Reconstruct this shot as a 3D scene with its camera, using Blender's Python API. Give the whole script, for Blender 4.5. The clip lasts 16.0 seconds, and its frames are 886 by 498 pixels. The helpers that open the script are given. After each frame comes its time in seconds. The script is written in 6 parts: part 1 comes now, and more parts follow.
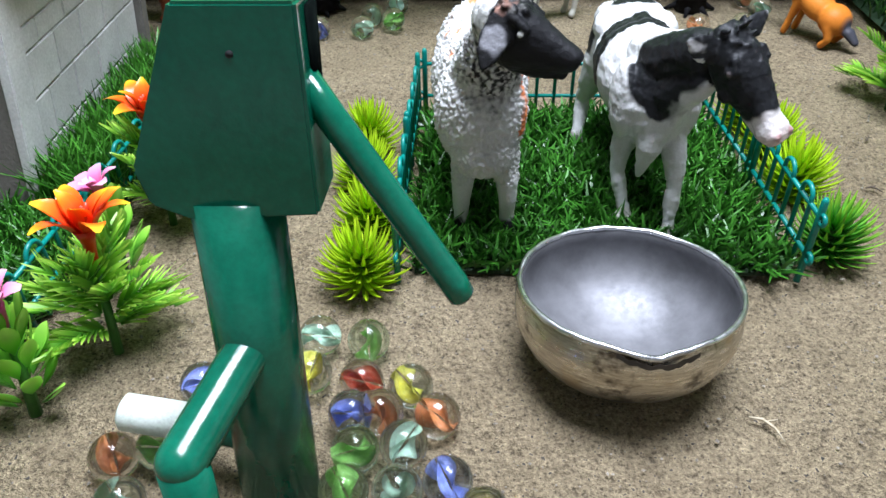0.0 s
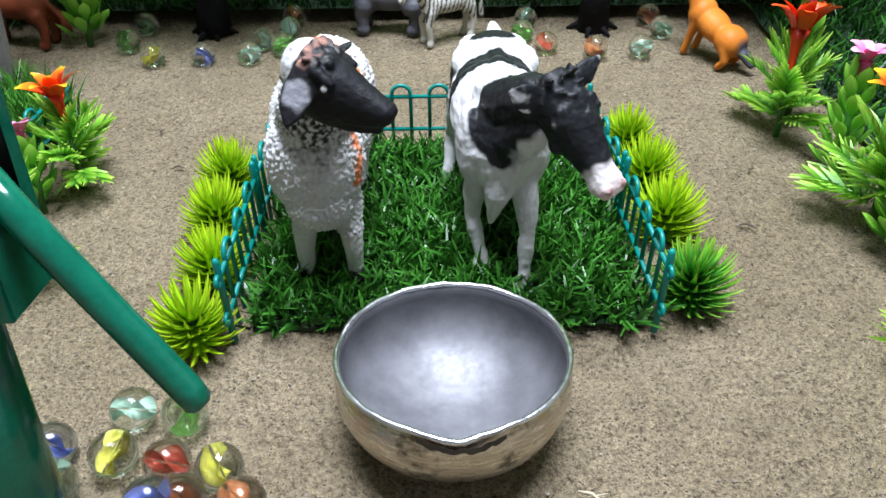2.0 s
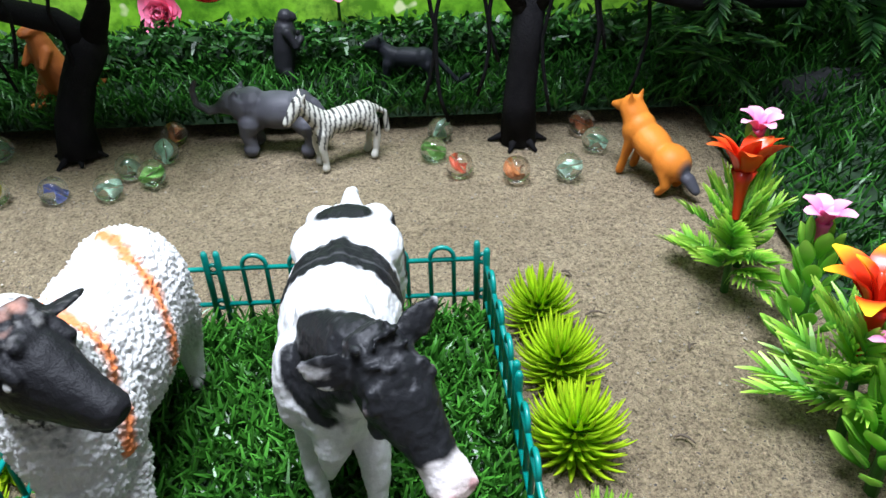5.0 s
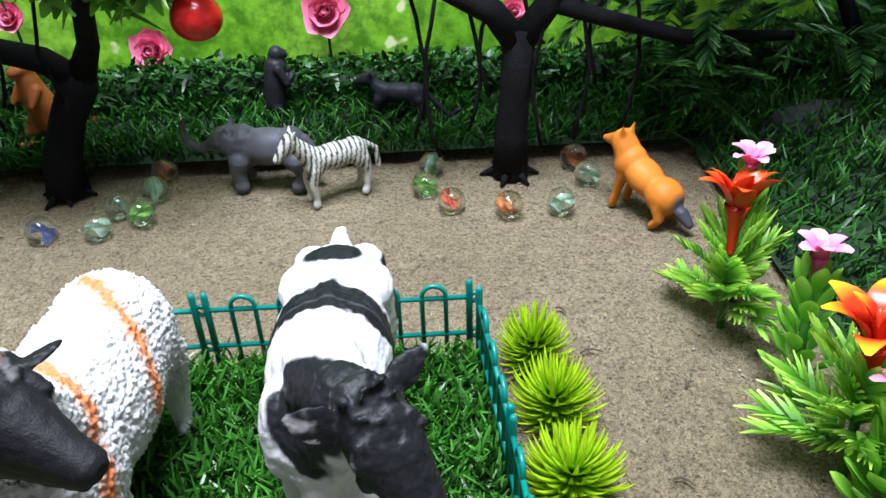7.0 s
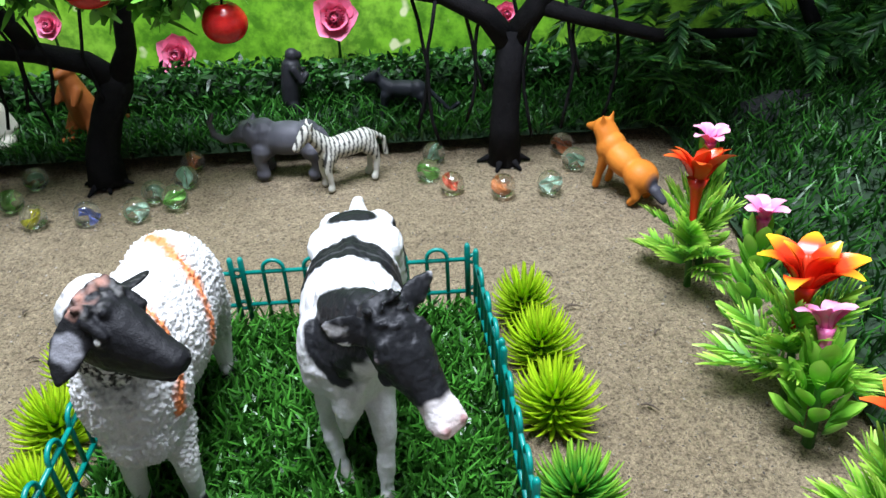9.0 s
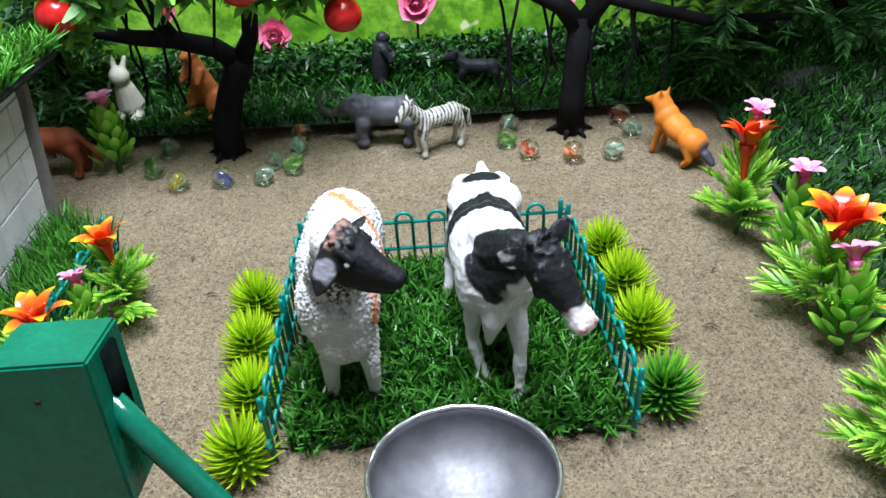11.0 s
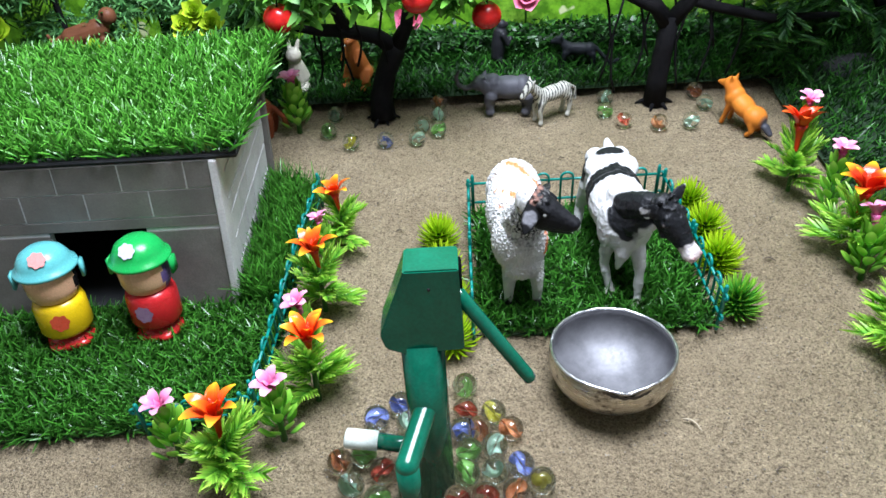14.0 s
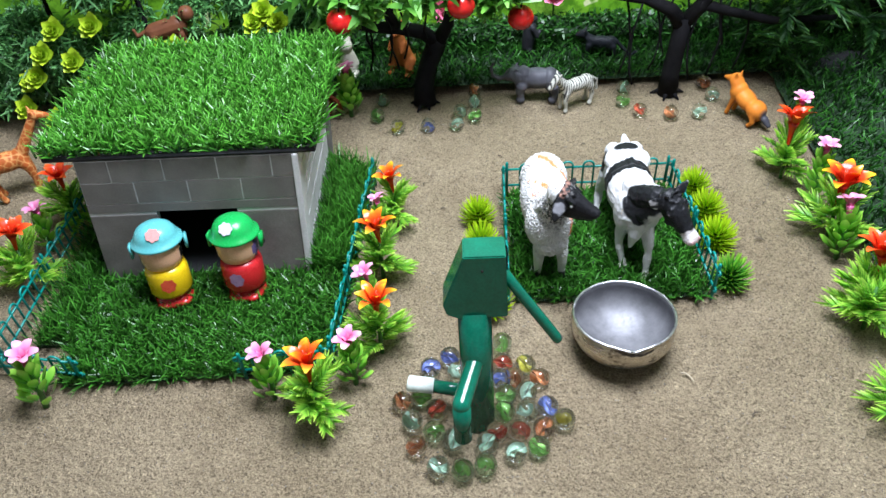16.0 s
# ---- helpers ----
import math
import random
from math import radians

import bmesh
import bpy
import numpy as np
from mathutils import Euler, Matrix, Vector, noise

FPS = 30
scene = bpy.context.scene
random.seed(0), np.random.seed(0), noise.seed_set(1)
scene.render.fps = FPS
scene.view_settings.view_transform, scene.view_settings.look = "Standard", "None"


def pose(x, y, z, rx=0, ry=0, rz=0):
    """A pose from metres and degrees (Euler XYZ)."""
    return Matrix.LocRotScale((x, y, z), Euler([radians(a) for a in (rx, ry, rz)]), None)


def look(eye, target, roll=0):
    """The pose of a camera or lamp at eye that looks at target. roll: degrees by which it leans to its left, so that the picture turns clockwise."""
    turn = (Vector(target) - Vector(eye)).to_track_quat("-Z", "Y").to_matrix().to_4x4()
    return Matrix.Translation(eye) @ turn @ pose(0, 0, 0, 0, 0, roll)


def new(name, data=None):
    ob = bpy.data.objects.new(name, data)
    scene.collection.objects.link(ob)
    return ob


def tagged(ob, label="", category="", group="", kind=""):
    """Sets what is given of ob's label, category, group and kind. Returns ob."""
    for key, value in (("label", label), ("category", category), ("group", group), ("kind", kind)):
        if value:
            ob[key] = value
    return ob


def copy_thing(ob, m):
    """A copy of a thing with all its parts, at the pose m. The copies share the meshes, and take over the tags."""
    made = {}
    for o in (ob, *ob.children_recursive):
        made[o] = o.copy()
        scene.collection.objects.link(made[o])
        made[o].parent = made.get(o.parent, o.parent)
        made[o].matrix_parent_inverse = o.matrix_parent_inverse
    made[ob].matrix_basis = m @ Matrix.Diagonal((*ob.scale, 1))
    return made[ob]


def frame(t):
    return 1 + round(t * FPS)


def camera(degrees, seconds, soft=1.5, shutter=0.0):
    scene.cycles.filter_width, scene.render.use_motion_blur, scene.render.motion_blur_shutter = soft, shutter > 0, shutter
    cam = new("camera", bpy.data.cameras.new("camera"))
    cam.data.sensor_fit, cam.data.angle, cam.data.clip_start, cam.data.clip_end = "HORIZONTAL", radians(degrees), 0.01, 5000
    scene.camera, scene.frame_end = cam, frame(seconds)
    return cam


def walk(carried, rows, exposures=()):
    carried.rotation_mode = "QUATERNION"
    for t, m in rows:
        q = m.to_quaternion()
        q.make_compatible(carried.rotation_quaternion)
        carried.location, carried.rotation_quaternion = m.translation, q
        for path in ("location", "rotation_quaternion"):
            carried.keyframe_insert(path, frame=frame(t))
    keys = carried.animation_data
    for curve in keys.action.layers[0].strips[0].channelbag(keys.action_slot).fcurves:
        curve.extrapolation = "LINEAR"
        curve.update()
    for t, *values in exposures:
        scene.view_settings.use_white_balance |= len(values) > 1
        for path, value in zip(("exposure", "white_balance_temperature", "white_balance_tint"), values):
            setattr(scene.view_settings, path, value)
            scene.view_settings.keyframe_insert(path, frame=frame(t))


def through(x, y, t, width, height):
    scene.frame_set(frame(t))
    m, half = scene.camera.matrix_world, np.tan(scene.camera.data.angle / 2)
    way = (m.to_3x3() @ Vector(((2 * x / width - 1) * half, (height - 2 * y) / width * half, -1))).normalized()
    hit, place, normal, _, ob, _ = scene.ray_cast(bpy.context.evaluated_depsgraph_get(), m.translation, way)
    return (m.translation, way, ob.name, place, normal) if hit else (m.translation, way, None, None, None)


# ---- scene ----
cam = camera(60.8, 16.0)
PATH = [
    (0, (0.054, 0.079, 0.215), (0.009, 1.648, -1.024), -0.7),
    (0.5, (0.079, 0.084, 0.216), (0.055, 1.648, -1.029), -0.4),
    (1, (0.092, 0.09, 0.22), (0.086, 1.652, -1.029), -0.2),
    (1.5, (0.101, 0.098, 0.22), (0.109, 1.664, -1.025), -0.2),
    (2, (0.111, 0.108, 0.222), (0.124, 1.673, -1.023), -0.5),
    (2.5, (0.123, 0.119, 0.228), (0.14, 1.69, -1.01), -0.8),
    (3, (0.135, 0.132, 0.235), (0.157, 1.709, -0.996), -1.0),
    (3.5, (0.147, 0.153, 0.234), (0.177, 1.737, -0.988), -1.0),
    (4, (0.157, 0.18, 0.23), (0.192, 1.77, -0.983), -1.0),
    (4.5, (0.16, 0.202, 0.227), (0.196, 1.807, -0.966), -1.2),
    (5, (0.168, 0.213, 0.229), (0.204, 1.836, -0.939), -1.6),
    (7.5, (0.17, 0.219, 0.23), (0.229, 1.893, -0.862), -1.9),
    (8, (0.171, 0.205, 0.233), (0.238, 1.885, -0.85), -1.9),
    (8.5, (0.173, 0.188, 0.24), (0.232, 1.865, -0.849), -2.3),
    (9, (0.168, 0.165, 0.244), (0.214, 1.839, -0.85), -2.7),
    (11.3, (0.097, 0.073, 0.303), (0.114, 1.691, -0.873), -3.6),
    (11.5, (0.088, 0.06, 0.312), (0.101, 1.676, -0.867), -3.6),
    (12, (0.075, 0.033, 0.327), (0.077, 1.628, -0.88), -3.7),
    (12.5, (0.061, 0.012, 0.344), (0.052, 1.591, -0.883), -3.8),
    (13, (0.045, -0.007, 0.366), (0.023, 1.551, -0.887), -3.9),
    (13.5, (0.032, -0.026, 0.386), (-0.004, 1.512, -0.891), -4.1),
    (14, (0.021, -0.038, 0.405), (-0.026, 1.48, -0.897), -4.2),
    (14.5, (0.018, -0.049, 0.428), (-0.04, 1.447, -0.899), -4.3),
    (15, (0.013, -0.069, 0.446), (-0.051, 1.404, -0.906), -4.2),
    (15.5, (0.01, -0.086, 0.468), (-0.064, 1.365, -0.907), -4.4),
    (16, (0.0, -0.102, 0.496), (-0.085, 1.325, -0.903), -4.5),
]
EXPOSURES = []
walk(cam, [(t, look(eye, target, roll)) for t, eye, target, roll in PATH], EXPOSURES)

# ---- light ----
world = bpy.data.worlds.new("world")
scene.world = world
world.use_nodes = True
world.node_tree.nodes["Background"].inputs[0].default_value = (0.9, 0.95, 1.0, 1)
world.node_tree.nodes["Background"].inputs[1].default_value = 0.3
LAMP_EYE, LAMP_AIM = (0.12, 0.39, 1.06), (0.09, 0.345, 0.0)
lamp = new("ceiling_lamp_light", bpy.data.lights.new("ceiling_lamp_light", "AREA"))
lamp.data.shape, lamp.data.size, lamp.data.size_y = "RECTANGLE", 0.56, 0.42
lamp.data.energy, lamp.data.color = 36, (0.92, 1.0, 1.18)
lamp.matrix_world = look(LAMP_EYE, LAMP_AIM)
scene.view_settings.exposure = 0.0


# ---- materials ----
def nodes_of(name):
    m = bpy.data.materials.new(name)
    m.use_nodes = True
    nt = m.node_tree
    return m, nt, nt.nodes["Principled BSDF"]


def add(nt, kind, **values):
    n = nt.nodes.new(kind)
    for k, v in values.items():
        n.inputs[k.replace("_", " ")].default_value = v
    return n


def ramp(nt, source, stops):
    r = nt.nodes.new("ShaderNodeValToRGB")
    els = r.color_ramp.elements
    while len(els) < len(stops):
        els.new(0.5)
    for e, (p, c) in zip(els, stops):
        e.position, e.color = p, (*c, 1)
    nt.links.new(source, r.inputs[0])
    return r


def mixed(nt, factor, a, b, mode="MIX"):
    n = nt.nodes.new("ShaderNodeMix")
    n.data_type, n.blend_type = "RGBA", mode
    for socket, v in ((n.inputs[0], factor), (n.inputs[6], a), (n.inputs[7], b)):
        if isinstance(v, (int, float)):
            socket.default_value = v
        elif isinstance(v, tuple):
            socket.default_value = (*v, 1)
        else:
            nt.links.new(v, socket)
    return n.outputs[2]


def bumped(nt, bsdf, height, strength, distance):
    b = nt.nodes.new("ShaderNodeBump")
    b.inputs["Strength"].default_value, b.inputs["Distance"].default_value = strength, distance
    nt.links.new(height, b.inputs["Height"])
    nt.links.new(b.outputs[0], bsdf.inputs["Normal"])


def noise_at(nt, scale, detail=3.0, rough=0.6):
    co = nt.nodes.new("ShaderNodeTexCoord")
    n = add(nt, "ShaderNodeTexNoise", Scale=scale, Detail=detail, Roughness=rough)
    nt.links.new(co.outputs["Object"], n.inputs["Vector"])
    return n.outputs["Fac"]


def surface(name, dark, light, scale=120, fine=900, rough=0.5, bump=0.2, depth=0.0004, metal=0.0, spread=0.0, ior=1.45):
    """Two-scale mottled surface: patches between two colours, fine grain in relief and gloss."""
    m, nt, b = nodes_of(name)
    big, small = noise_at(nt, scale), noise_at(nt, fine, 2.0)
    col = ramp(nt, big, [(0.3, dark), (0.7, light)]).outputs[0]
    grain = ramp(nt, small, [(0.25, (0.82, 0.82, 0.82)), (0.75, (1.08, 1.08, 1.08))]).outputs[0]
    col = mixed(nt, 1.0, col, grain, "MULTIPLY")
    if spread:
        info = nt.nodes.new("ShaderNodeObjectInfo")
        tone = ramp(nt, info.outputs["Random"], [(0, (1 - spread,) * 3), (1, (1 + spread,) * 3)]).outputs[0]
        col = mixed(nt, 1.0, col, tone, "MULTIPLY")
    nt.links.new(col, b.inputs["Base Color"])
    r = ramp(nt, big, [(0.2, (max(rough - 0.08, 0.02),) * 3), (0.8, (min(rough + 0.1, 1),) * 3)])
    nt.links.new(r.outputs[0], b.inputs["Roughness"])
    b.inputs["Metallic"].default_value, b.inputs["IOR"].default_value = metal, ior
    if bump:
        bumped(nt, b, small, bump, depth)
    return m


def leafy(name, stops, rough=0.4, spread=0.35, through=0.15):
    """Plastic leaf: colour runs from base to tip along the leaf, and differs from leaf to leaf."""
    m, nt, b = nodes_of(name)
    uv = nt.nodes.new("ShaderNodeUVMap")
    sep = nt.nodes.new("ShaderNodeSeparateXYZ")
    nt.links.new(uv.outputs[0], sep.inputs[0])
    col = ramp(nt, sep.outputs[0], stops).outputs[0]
    geo, info = nt.nodes.new("ShaderNodeNewGeometry"), nt.nodes.new("ShaderNodeObjectInfo")
    tone = ramp(nt, geo.outputs["Random Per Island"], [(0, (1 - spread,) * 3), (1, (1 + spread,) * 3)]).outputs[0]
    col = mixed(nt, 1.0, col, tone, "MULTIPLY")
    tone = ramp(nt, info.outputs["Random"], [(0, (0.85, 0.9, 0.85)), (1, (1.12, 1.1, 1.05))]).outputs[0]
    col = mixed(nt, 1.0, col, tone, "MULTIPLY")
    nt.links.new(col, b.inputs["Base Color"])
    b.inputs["Roughness"].default_value = rough
    b.inputs["Subsurface Weight"].default_value = 0.0
    b.inputs["Transmission Weight"].default_value = 0.0
    tr = nt.nodes.new("ShaderNodeBsdfTranslucent")
    nt.links.new(col, tr.inputs[0])
    mx = nt.nodes.new("ShaderNodeMixShader")
    mx.inputs[0].default_value = through
    out = nt.nodes["Material Output"]
    nt.links.new(b.outputs[0], mx.inputs[1])
    nt.links.new(tr.outputs[0], mx.inputs[2])
    nt.links.new(mx.outputs[0], out.inputs[0])
    return m


def painted(name, rough=0.45, bump=0.35, fine=1400, depth=0.0004):
    """Toy plastic painted by hand: the paint's colours come from the mesh's paint layer."""
    m, nt, b = nodes_of(name)
    at = nt.nodes.new("ShaderNodeAttribute")
    at.attribute_name = "paint"
    small = noise_at(nt, fine, 3.0)
    grain = ramp(nt, small, [(0.25, (0.86, 0.86, 0.86)), (0.75, (1.06, 1.06, 1.06))]).outputs[0]
    nt.links.new(mixed(nt, 1.0, at.outputs["Color"], grain, "MULTIPLY"), b.inputs["Base Color"])
    b.inputs["Roughness"].default_value = rough
    b.inputs["Specular IOR Level"].default_value = 0.16
    bumped(nt, b, small, bump, depth)
    return m


def sand_material():
    m, nt, b = nodes_of("sand")
    patch, mid, grain, speck = noise_at(nt, 9, 4), noise_at(nt, 70, 4), noise_at(nt, 520, 4, 0.8), noise_at(nt, 520, 1)
    col = ramp(nt, patch, [(0.3, (0.342, 0.264, 0.155)), (0.7, (0.472, 0.375, 0.236))]).outputs[0]
    col = mixed(nt, 1.0, col, ramp(nt, mid, [(0.3, (0.86, 0.85, 0.84)), (0.7, (1.06, 1.06, 1.06))]).outputs[0], "MULTIPLY")
    col = mixed(nt, 1.0, col, ramp(nt, grain, [(0.36, (0.3, 0.28, 0.26)), (0.46, (0.9, 0.89, 0.88)), (0.55, (1.08, 1.08, 1.08)), (0.66, (1.8, 1.8, 1.8))]).outputs[0], "MULTIPLY")
    col = mixed(nt, ramp(nt, speck, [(0.68, (0, 0, 0)), (0.72, (1, 1, 1))]).outputs[0], col, (0.1, 0.085, 0.07))
    nt.links.new(col, b.inputs["Base Color"])
    b.inputs["Roughness"].default_value = 0.9
    clump = noise_at(nt, 240, 3, 0.72)
    col = mixed(nt, 1.0, col, ramp(nt, clump, [(0.33, (0.68, 0.66, 0.63)), (0.45, (1.0, 1.0, 1.0)), (0.6, (1.05, 1.05, 1.05)), (0.69, (1.2, 1.2, 1.2))]).outputs[0], "MULTIPLY")
    nt.links.new(col, b.inputs["Base Color"])
    both = nt.nodes.new("ShaderNodeMath")
    both.operation = "MULTIPLY_ADD"
    nt.links.new(clump, both.inputs[0])
    both.inputs[1].default_value = 2.6
    nt.links.new(grain, both.inputs[2])
    bumped(nt, b, both.outputs[0], 1.0, 0.0048)
    return m


def glass_material(name, tint):
    """Clear glass: refraction with a share of straight transmission, so that light reaches the core."""
    m, nt, b = nodes_of(name)
    b.inputs["Base Color"].default_value = (*tint, 1)
    b.inputs["Transmission Weight"].default_value = 1.0
    b.inputs["Roughness"].default_value = 0.01
    b.inputs["IOR"].default_value = 1.5
    clear, mx = nt.nodes.new("ShaderNodeBsdfTransparent"), nt.nodes.new("ShaderNodeMixShader")
    clear.inputs[0].default_value = (*tint, 1)
    mx.inputs[0].default_value = 0.2
    nt.links.new(b.outputs[0], mx.inputs[1])
    nt.links.new(clear.outputs[0], mx.inputs[2])
    nt.links.new(mx.outputs[0], nt.nodes["Material Output"].inputs[0])
    return m


def steel_material(name, dark, light, rough, metal=1.0):
    m, nt, b = nodes_of(name)
    n1, n2 = noise_at(nt, 60, 5), noise_at(nt, 420, 3)
    nt.links.new(ramp(nt, n1, [(0.3, dark), (0.65, light)]).outputs[0], b.inputs["Base Color"])
    b.inputs["Metallic"].default_value = metal
    nt.links.new(ramp(nt, n2, [(0.3, (rough,) * 3), (0.8, (rough + 0.16,) * 3)]).outputs[0], b.inputs["Roughness"])
    bumped(nt, b, n2, 0.12, 0.0004)
    return m


def tarnished_material(name):
    """Worn steel: level brush marks, brown tarnish in bands and dark burnt blotches."""
    m, nt, b = nodes_of(name)
    co, flat = nt.nodes.new("ShaderNodeTexCoord"), nt.nodes.new("ShaderNodeMapping")
    flat.inputs["Scale"].default_value = (1, 1, 7)
    nt.links.new(co.outputs["Object"], flat.inputs[0])
    streak = add(nt, "ShaderNodeTexNoise", Scale=110, Detail=5.0, Roughness=0.7)
    nt.links.new(flat.outputs[0], streak.inputs["Vector"])
    patch, fine = noise_at(nt, 55, 4, 0.65), noise_at(nt, 900, 2)
    col = ramp(nt, streak.outputs["Fac"], [(0.3, (0.3, 0.25, 0.19)), (0.5, (0.55, 0.5, 0.42)), (0.7, (0.74, 0.7, 0.62))]).outputs[0]
    col = mixed(nt, ramp(nt, patch, [(0.4, (0.9, 0.9, 0.9)), (0.49, (0, 0, 0))]).outputs[0], col, (0.06, 0.045, 0.032))
    col = mixed(nt, ramp(nt, patch, [(0.58, (0, 0, 0)), (0.72, (0.7, 0.7, 0.7))]).outputs[0], col, (0.5, 0.38, 0.22))
    nt.links.new(col, b.inputs["Base Color"])
    b.inputs["Metallic"].default_value = 0.9
    nt.links.new(ramp(nt, streak.outputs["Fac"], [(0.3, (0.42,) * 3), (0.7, (0.2,) * 3)]).outputs[0], b.inputs["Roughness"])
    bumped(nt, b, fine, 0.25, 0.0004)
    return m


def poster_material():
    """A printed lawn: light green bands, darker shrubs, small pale blossoms."""
    m, nt, b = nodes_of("poster_print")
    n1, n2, n3 = noise_at(nt, 9, 4), noise_at(nt, 60, 5, 0.7), noise_at(nt, 34, 2)
    col = ramp(nt, n1, [(0.35, (0.09, 0.29, 0.015)), (0.5, (0.18, 0.45, 0.026)), (0.7, (0.27, 0.54, 0.06))]).outputs[0]
    col = mixed(nt, 1.0, col, ramp(nt, n2, [(0.38, (0.35, 0.45, 0.3)), (0.6, (1.15, 1.1, 1.0))]).outputs[0], "MULTIPLY")
    col = mixed(nt, ramp(nt, n3, [(0.66, (0, 0, 0)), (0.7, (1, 1, 1))]).outputs[0], col, (0.7, 0.75, 0.4))
    nt.links.new(col, b.inputs["Base Color"])
    b.inputs["Roughness"].default_value = 0.45
    return m


SAND = sand_material()
GRIT = surface("grit", (0.1, 0.08, 0.06), (0.52, 0.46, 0.37), scale=90, rough=0.6, bump=0)
# Grass ramps start near black: shade between the blades put into the root colour.
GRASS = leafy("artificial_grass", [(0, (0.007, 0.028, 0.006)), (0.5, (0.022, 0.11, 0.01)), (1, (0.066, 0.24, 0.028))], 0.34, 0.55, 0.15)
# Same turf for the roof, with its stronger lighting put into a brighter ramp.
GRASS_ROOF_LIT = leafy("lit_roof_grass", [(0, (0.007, 0.04, 0.005)), (0.5, (0.03, 0.155, 0.012)), (1, (0.11, 0.35, 0.045))], 0.32, 0.55, 0.15)
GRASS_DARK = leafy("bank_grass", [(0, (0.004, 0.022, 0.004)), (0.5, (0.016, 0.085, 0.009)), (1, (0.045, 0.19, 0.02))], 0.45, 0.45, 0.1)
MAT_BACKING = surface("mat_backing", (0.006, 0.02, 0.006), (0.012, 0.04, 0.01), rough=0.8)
BLACK_BACKING = surface("black_backing", (0.008, 0.009, 0.01), (0.015, 0.016, 0.018), rough=0.8)
FENCE = surface("teal_plastic", (0.0, 0.17, 0.14), (0.0, 0.23, 0.19), rough=0.35, bump=0.1, spread=0.06)
PUMP = surface("green_enamel", (0.002, 0.085, 0.048), (0.003, 0.125, 0.072), scale=60, fine=500, rough=0.16, bump=0.15)
WHITE_CAP = surface("white_tape", (0.6, 0.68, 0.6), (0.75, 0.8, 0.74), rough=0.5)
STEEL_IN = steel_material("brushed_steel", (0.115, 0.115, 0.122), (0.2, 0.2, 0.212), 0.52, 0.5)
STEEL_OUT = tarnished_material("worn_steel")
RIM = steel_material("bright_rim", (0.6, 0.6, 0.62), (0.75, 0.75, 0.77), 0.25)
STAIN = surface("tar_stain", (0.012, 0.01, 0.008), (0.04, 0.03, 0.022), rough=0.4)
# One cement in two tones: shaded front and lit side put into colour.
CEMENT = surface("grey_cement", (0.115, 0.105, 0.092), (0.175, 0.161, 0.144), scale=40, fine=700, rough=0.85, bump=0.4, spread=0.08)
CEMENT_LIT = surface("lit_cement", (0.5, 0.49, 0.48), (0.62, 0.61, 0.6), scale=40, fine=700, rough=0.8, bump=0.3, spread=0.06)
MORTAR = surface("pale_mortar", (0.42, 0.41, 0.4), (0.52, 0.51, 0.5), rough=0.9)
TREE_BLACK = surface("black_bark", (0.005, 0.005, 0.006), (0.013, 0.012, 0.013), scale=120, rough=0.85, bump=0.6, depth=0.001, ior=1.2)
STEM = surface("stem_green", (0.03, 0.11, 0.015), (0.05, 0.18, 0.03), rough=0.5)
NEEDLE = leafy("needle_leaf", [(0, (0.04, 0.24, 0.03)), (0.5, (0.12, 0.5, 0.05)), (1, (0.46, 0.74, 0.08))], 0.4, 0.2, 0.35)
NEEDLE_LIME = leafy("lime_needle", [(0, (0.3, 0.62, 0.015)), (0.35, (0.5, 0.78, 0.018)), (1, (0.66, 0.85, 0.035))], 0.4, 0.15, 0.4)
FROND = leafy("frond_leaf", [(0, (0.09, 0.32, 0.035)), (0.5, (0.28, 0.6, 0.06)), (1, (0.56, 0.8, 0.13))], 0.4, 0.25, 0.4)
FLESHY = leafy("fleshy_leaf", [(0, (0.07, 0.28, 0.03)), (0.5, (0.2, 0.52, 0.05)), (1, (0.40, 0.70, 0.10))], 0.3, 0.2, 0.25)
LEAF_TREE = leafy("tree_leaf", [(0, (0.03, 0.15, 0.015)), (1, (0.16, 0.42, 0.06))], 0.4, 0.4, 0.25)
HEDGE = leafy("hedge_leaf", [(0, (0.008, 0.037, 0.006)), (1, (0.028, 0.125, 0.014))], 0.45, 0.5, 0.1)
CONIFER = leafy("conifer_leaf", [(0, (0.016, 0.09, 0.02)), (1, (0.13, 0.34, 0.1))], 0.5, 0.4, 0.1)
ROSETTE = leafy("rosette_leaf", [(0, (0.2, 0.42, 0.01)), (1, (0.6, 0.75, 0.05))], 0.4, 0.2, 0.25)
LILY = leafy("lily_petal", [(0, (0.7, 0.03, 0.01)), (0.5, (0.82, 0.07, 0.012)), (0.78, (0.87, 0.2, 0.015)), (1, (0.9, 0.58, 0.03))], 0.28, 0.08, 0.2)
LILY_RED = leafy("red_lily_petal", [(0, (0.6, 0.025, 0.008)), (0.65, (0.8, 0.05, 0.012)), (1, (0.86, 0.16, 0.03))], 0.28, 0.08, 0.2)
LILY_GOLD = leafy("gold_lily_petal", [(0, (0.66, 0.025, 0.008)), (0.68, (0.8, 0.05, 0.012)), (0.88, (0.9, 0.36, 0.02)), (1, (0.92, 0.62, 0.03))], 0.28, 0.08, 0.2)
PINK = leafy("pink_petal", [(0, (0.78, 0.08, 0.34)), (0.5, (0.84, 0.24, 0.5)), (1, (0.86, 0.42, 0.62))], 0.35, 0.08, 0.2)
PEONY = leafy("peony_petal", [(0, (0.78, 0.1, 0.24)), (1, (0.86, 0.28, 0.44))], 0.45, 0.15, 0.15)
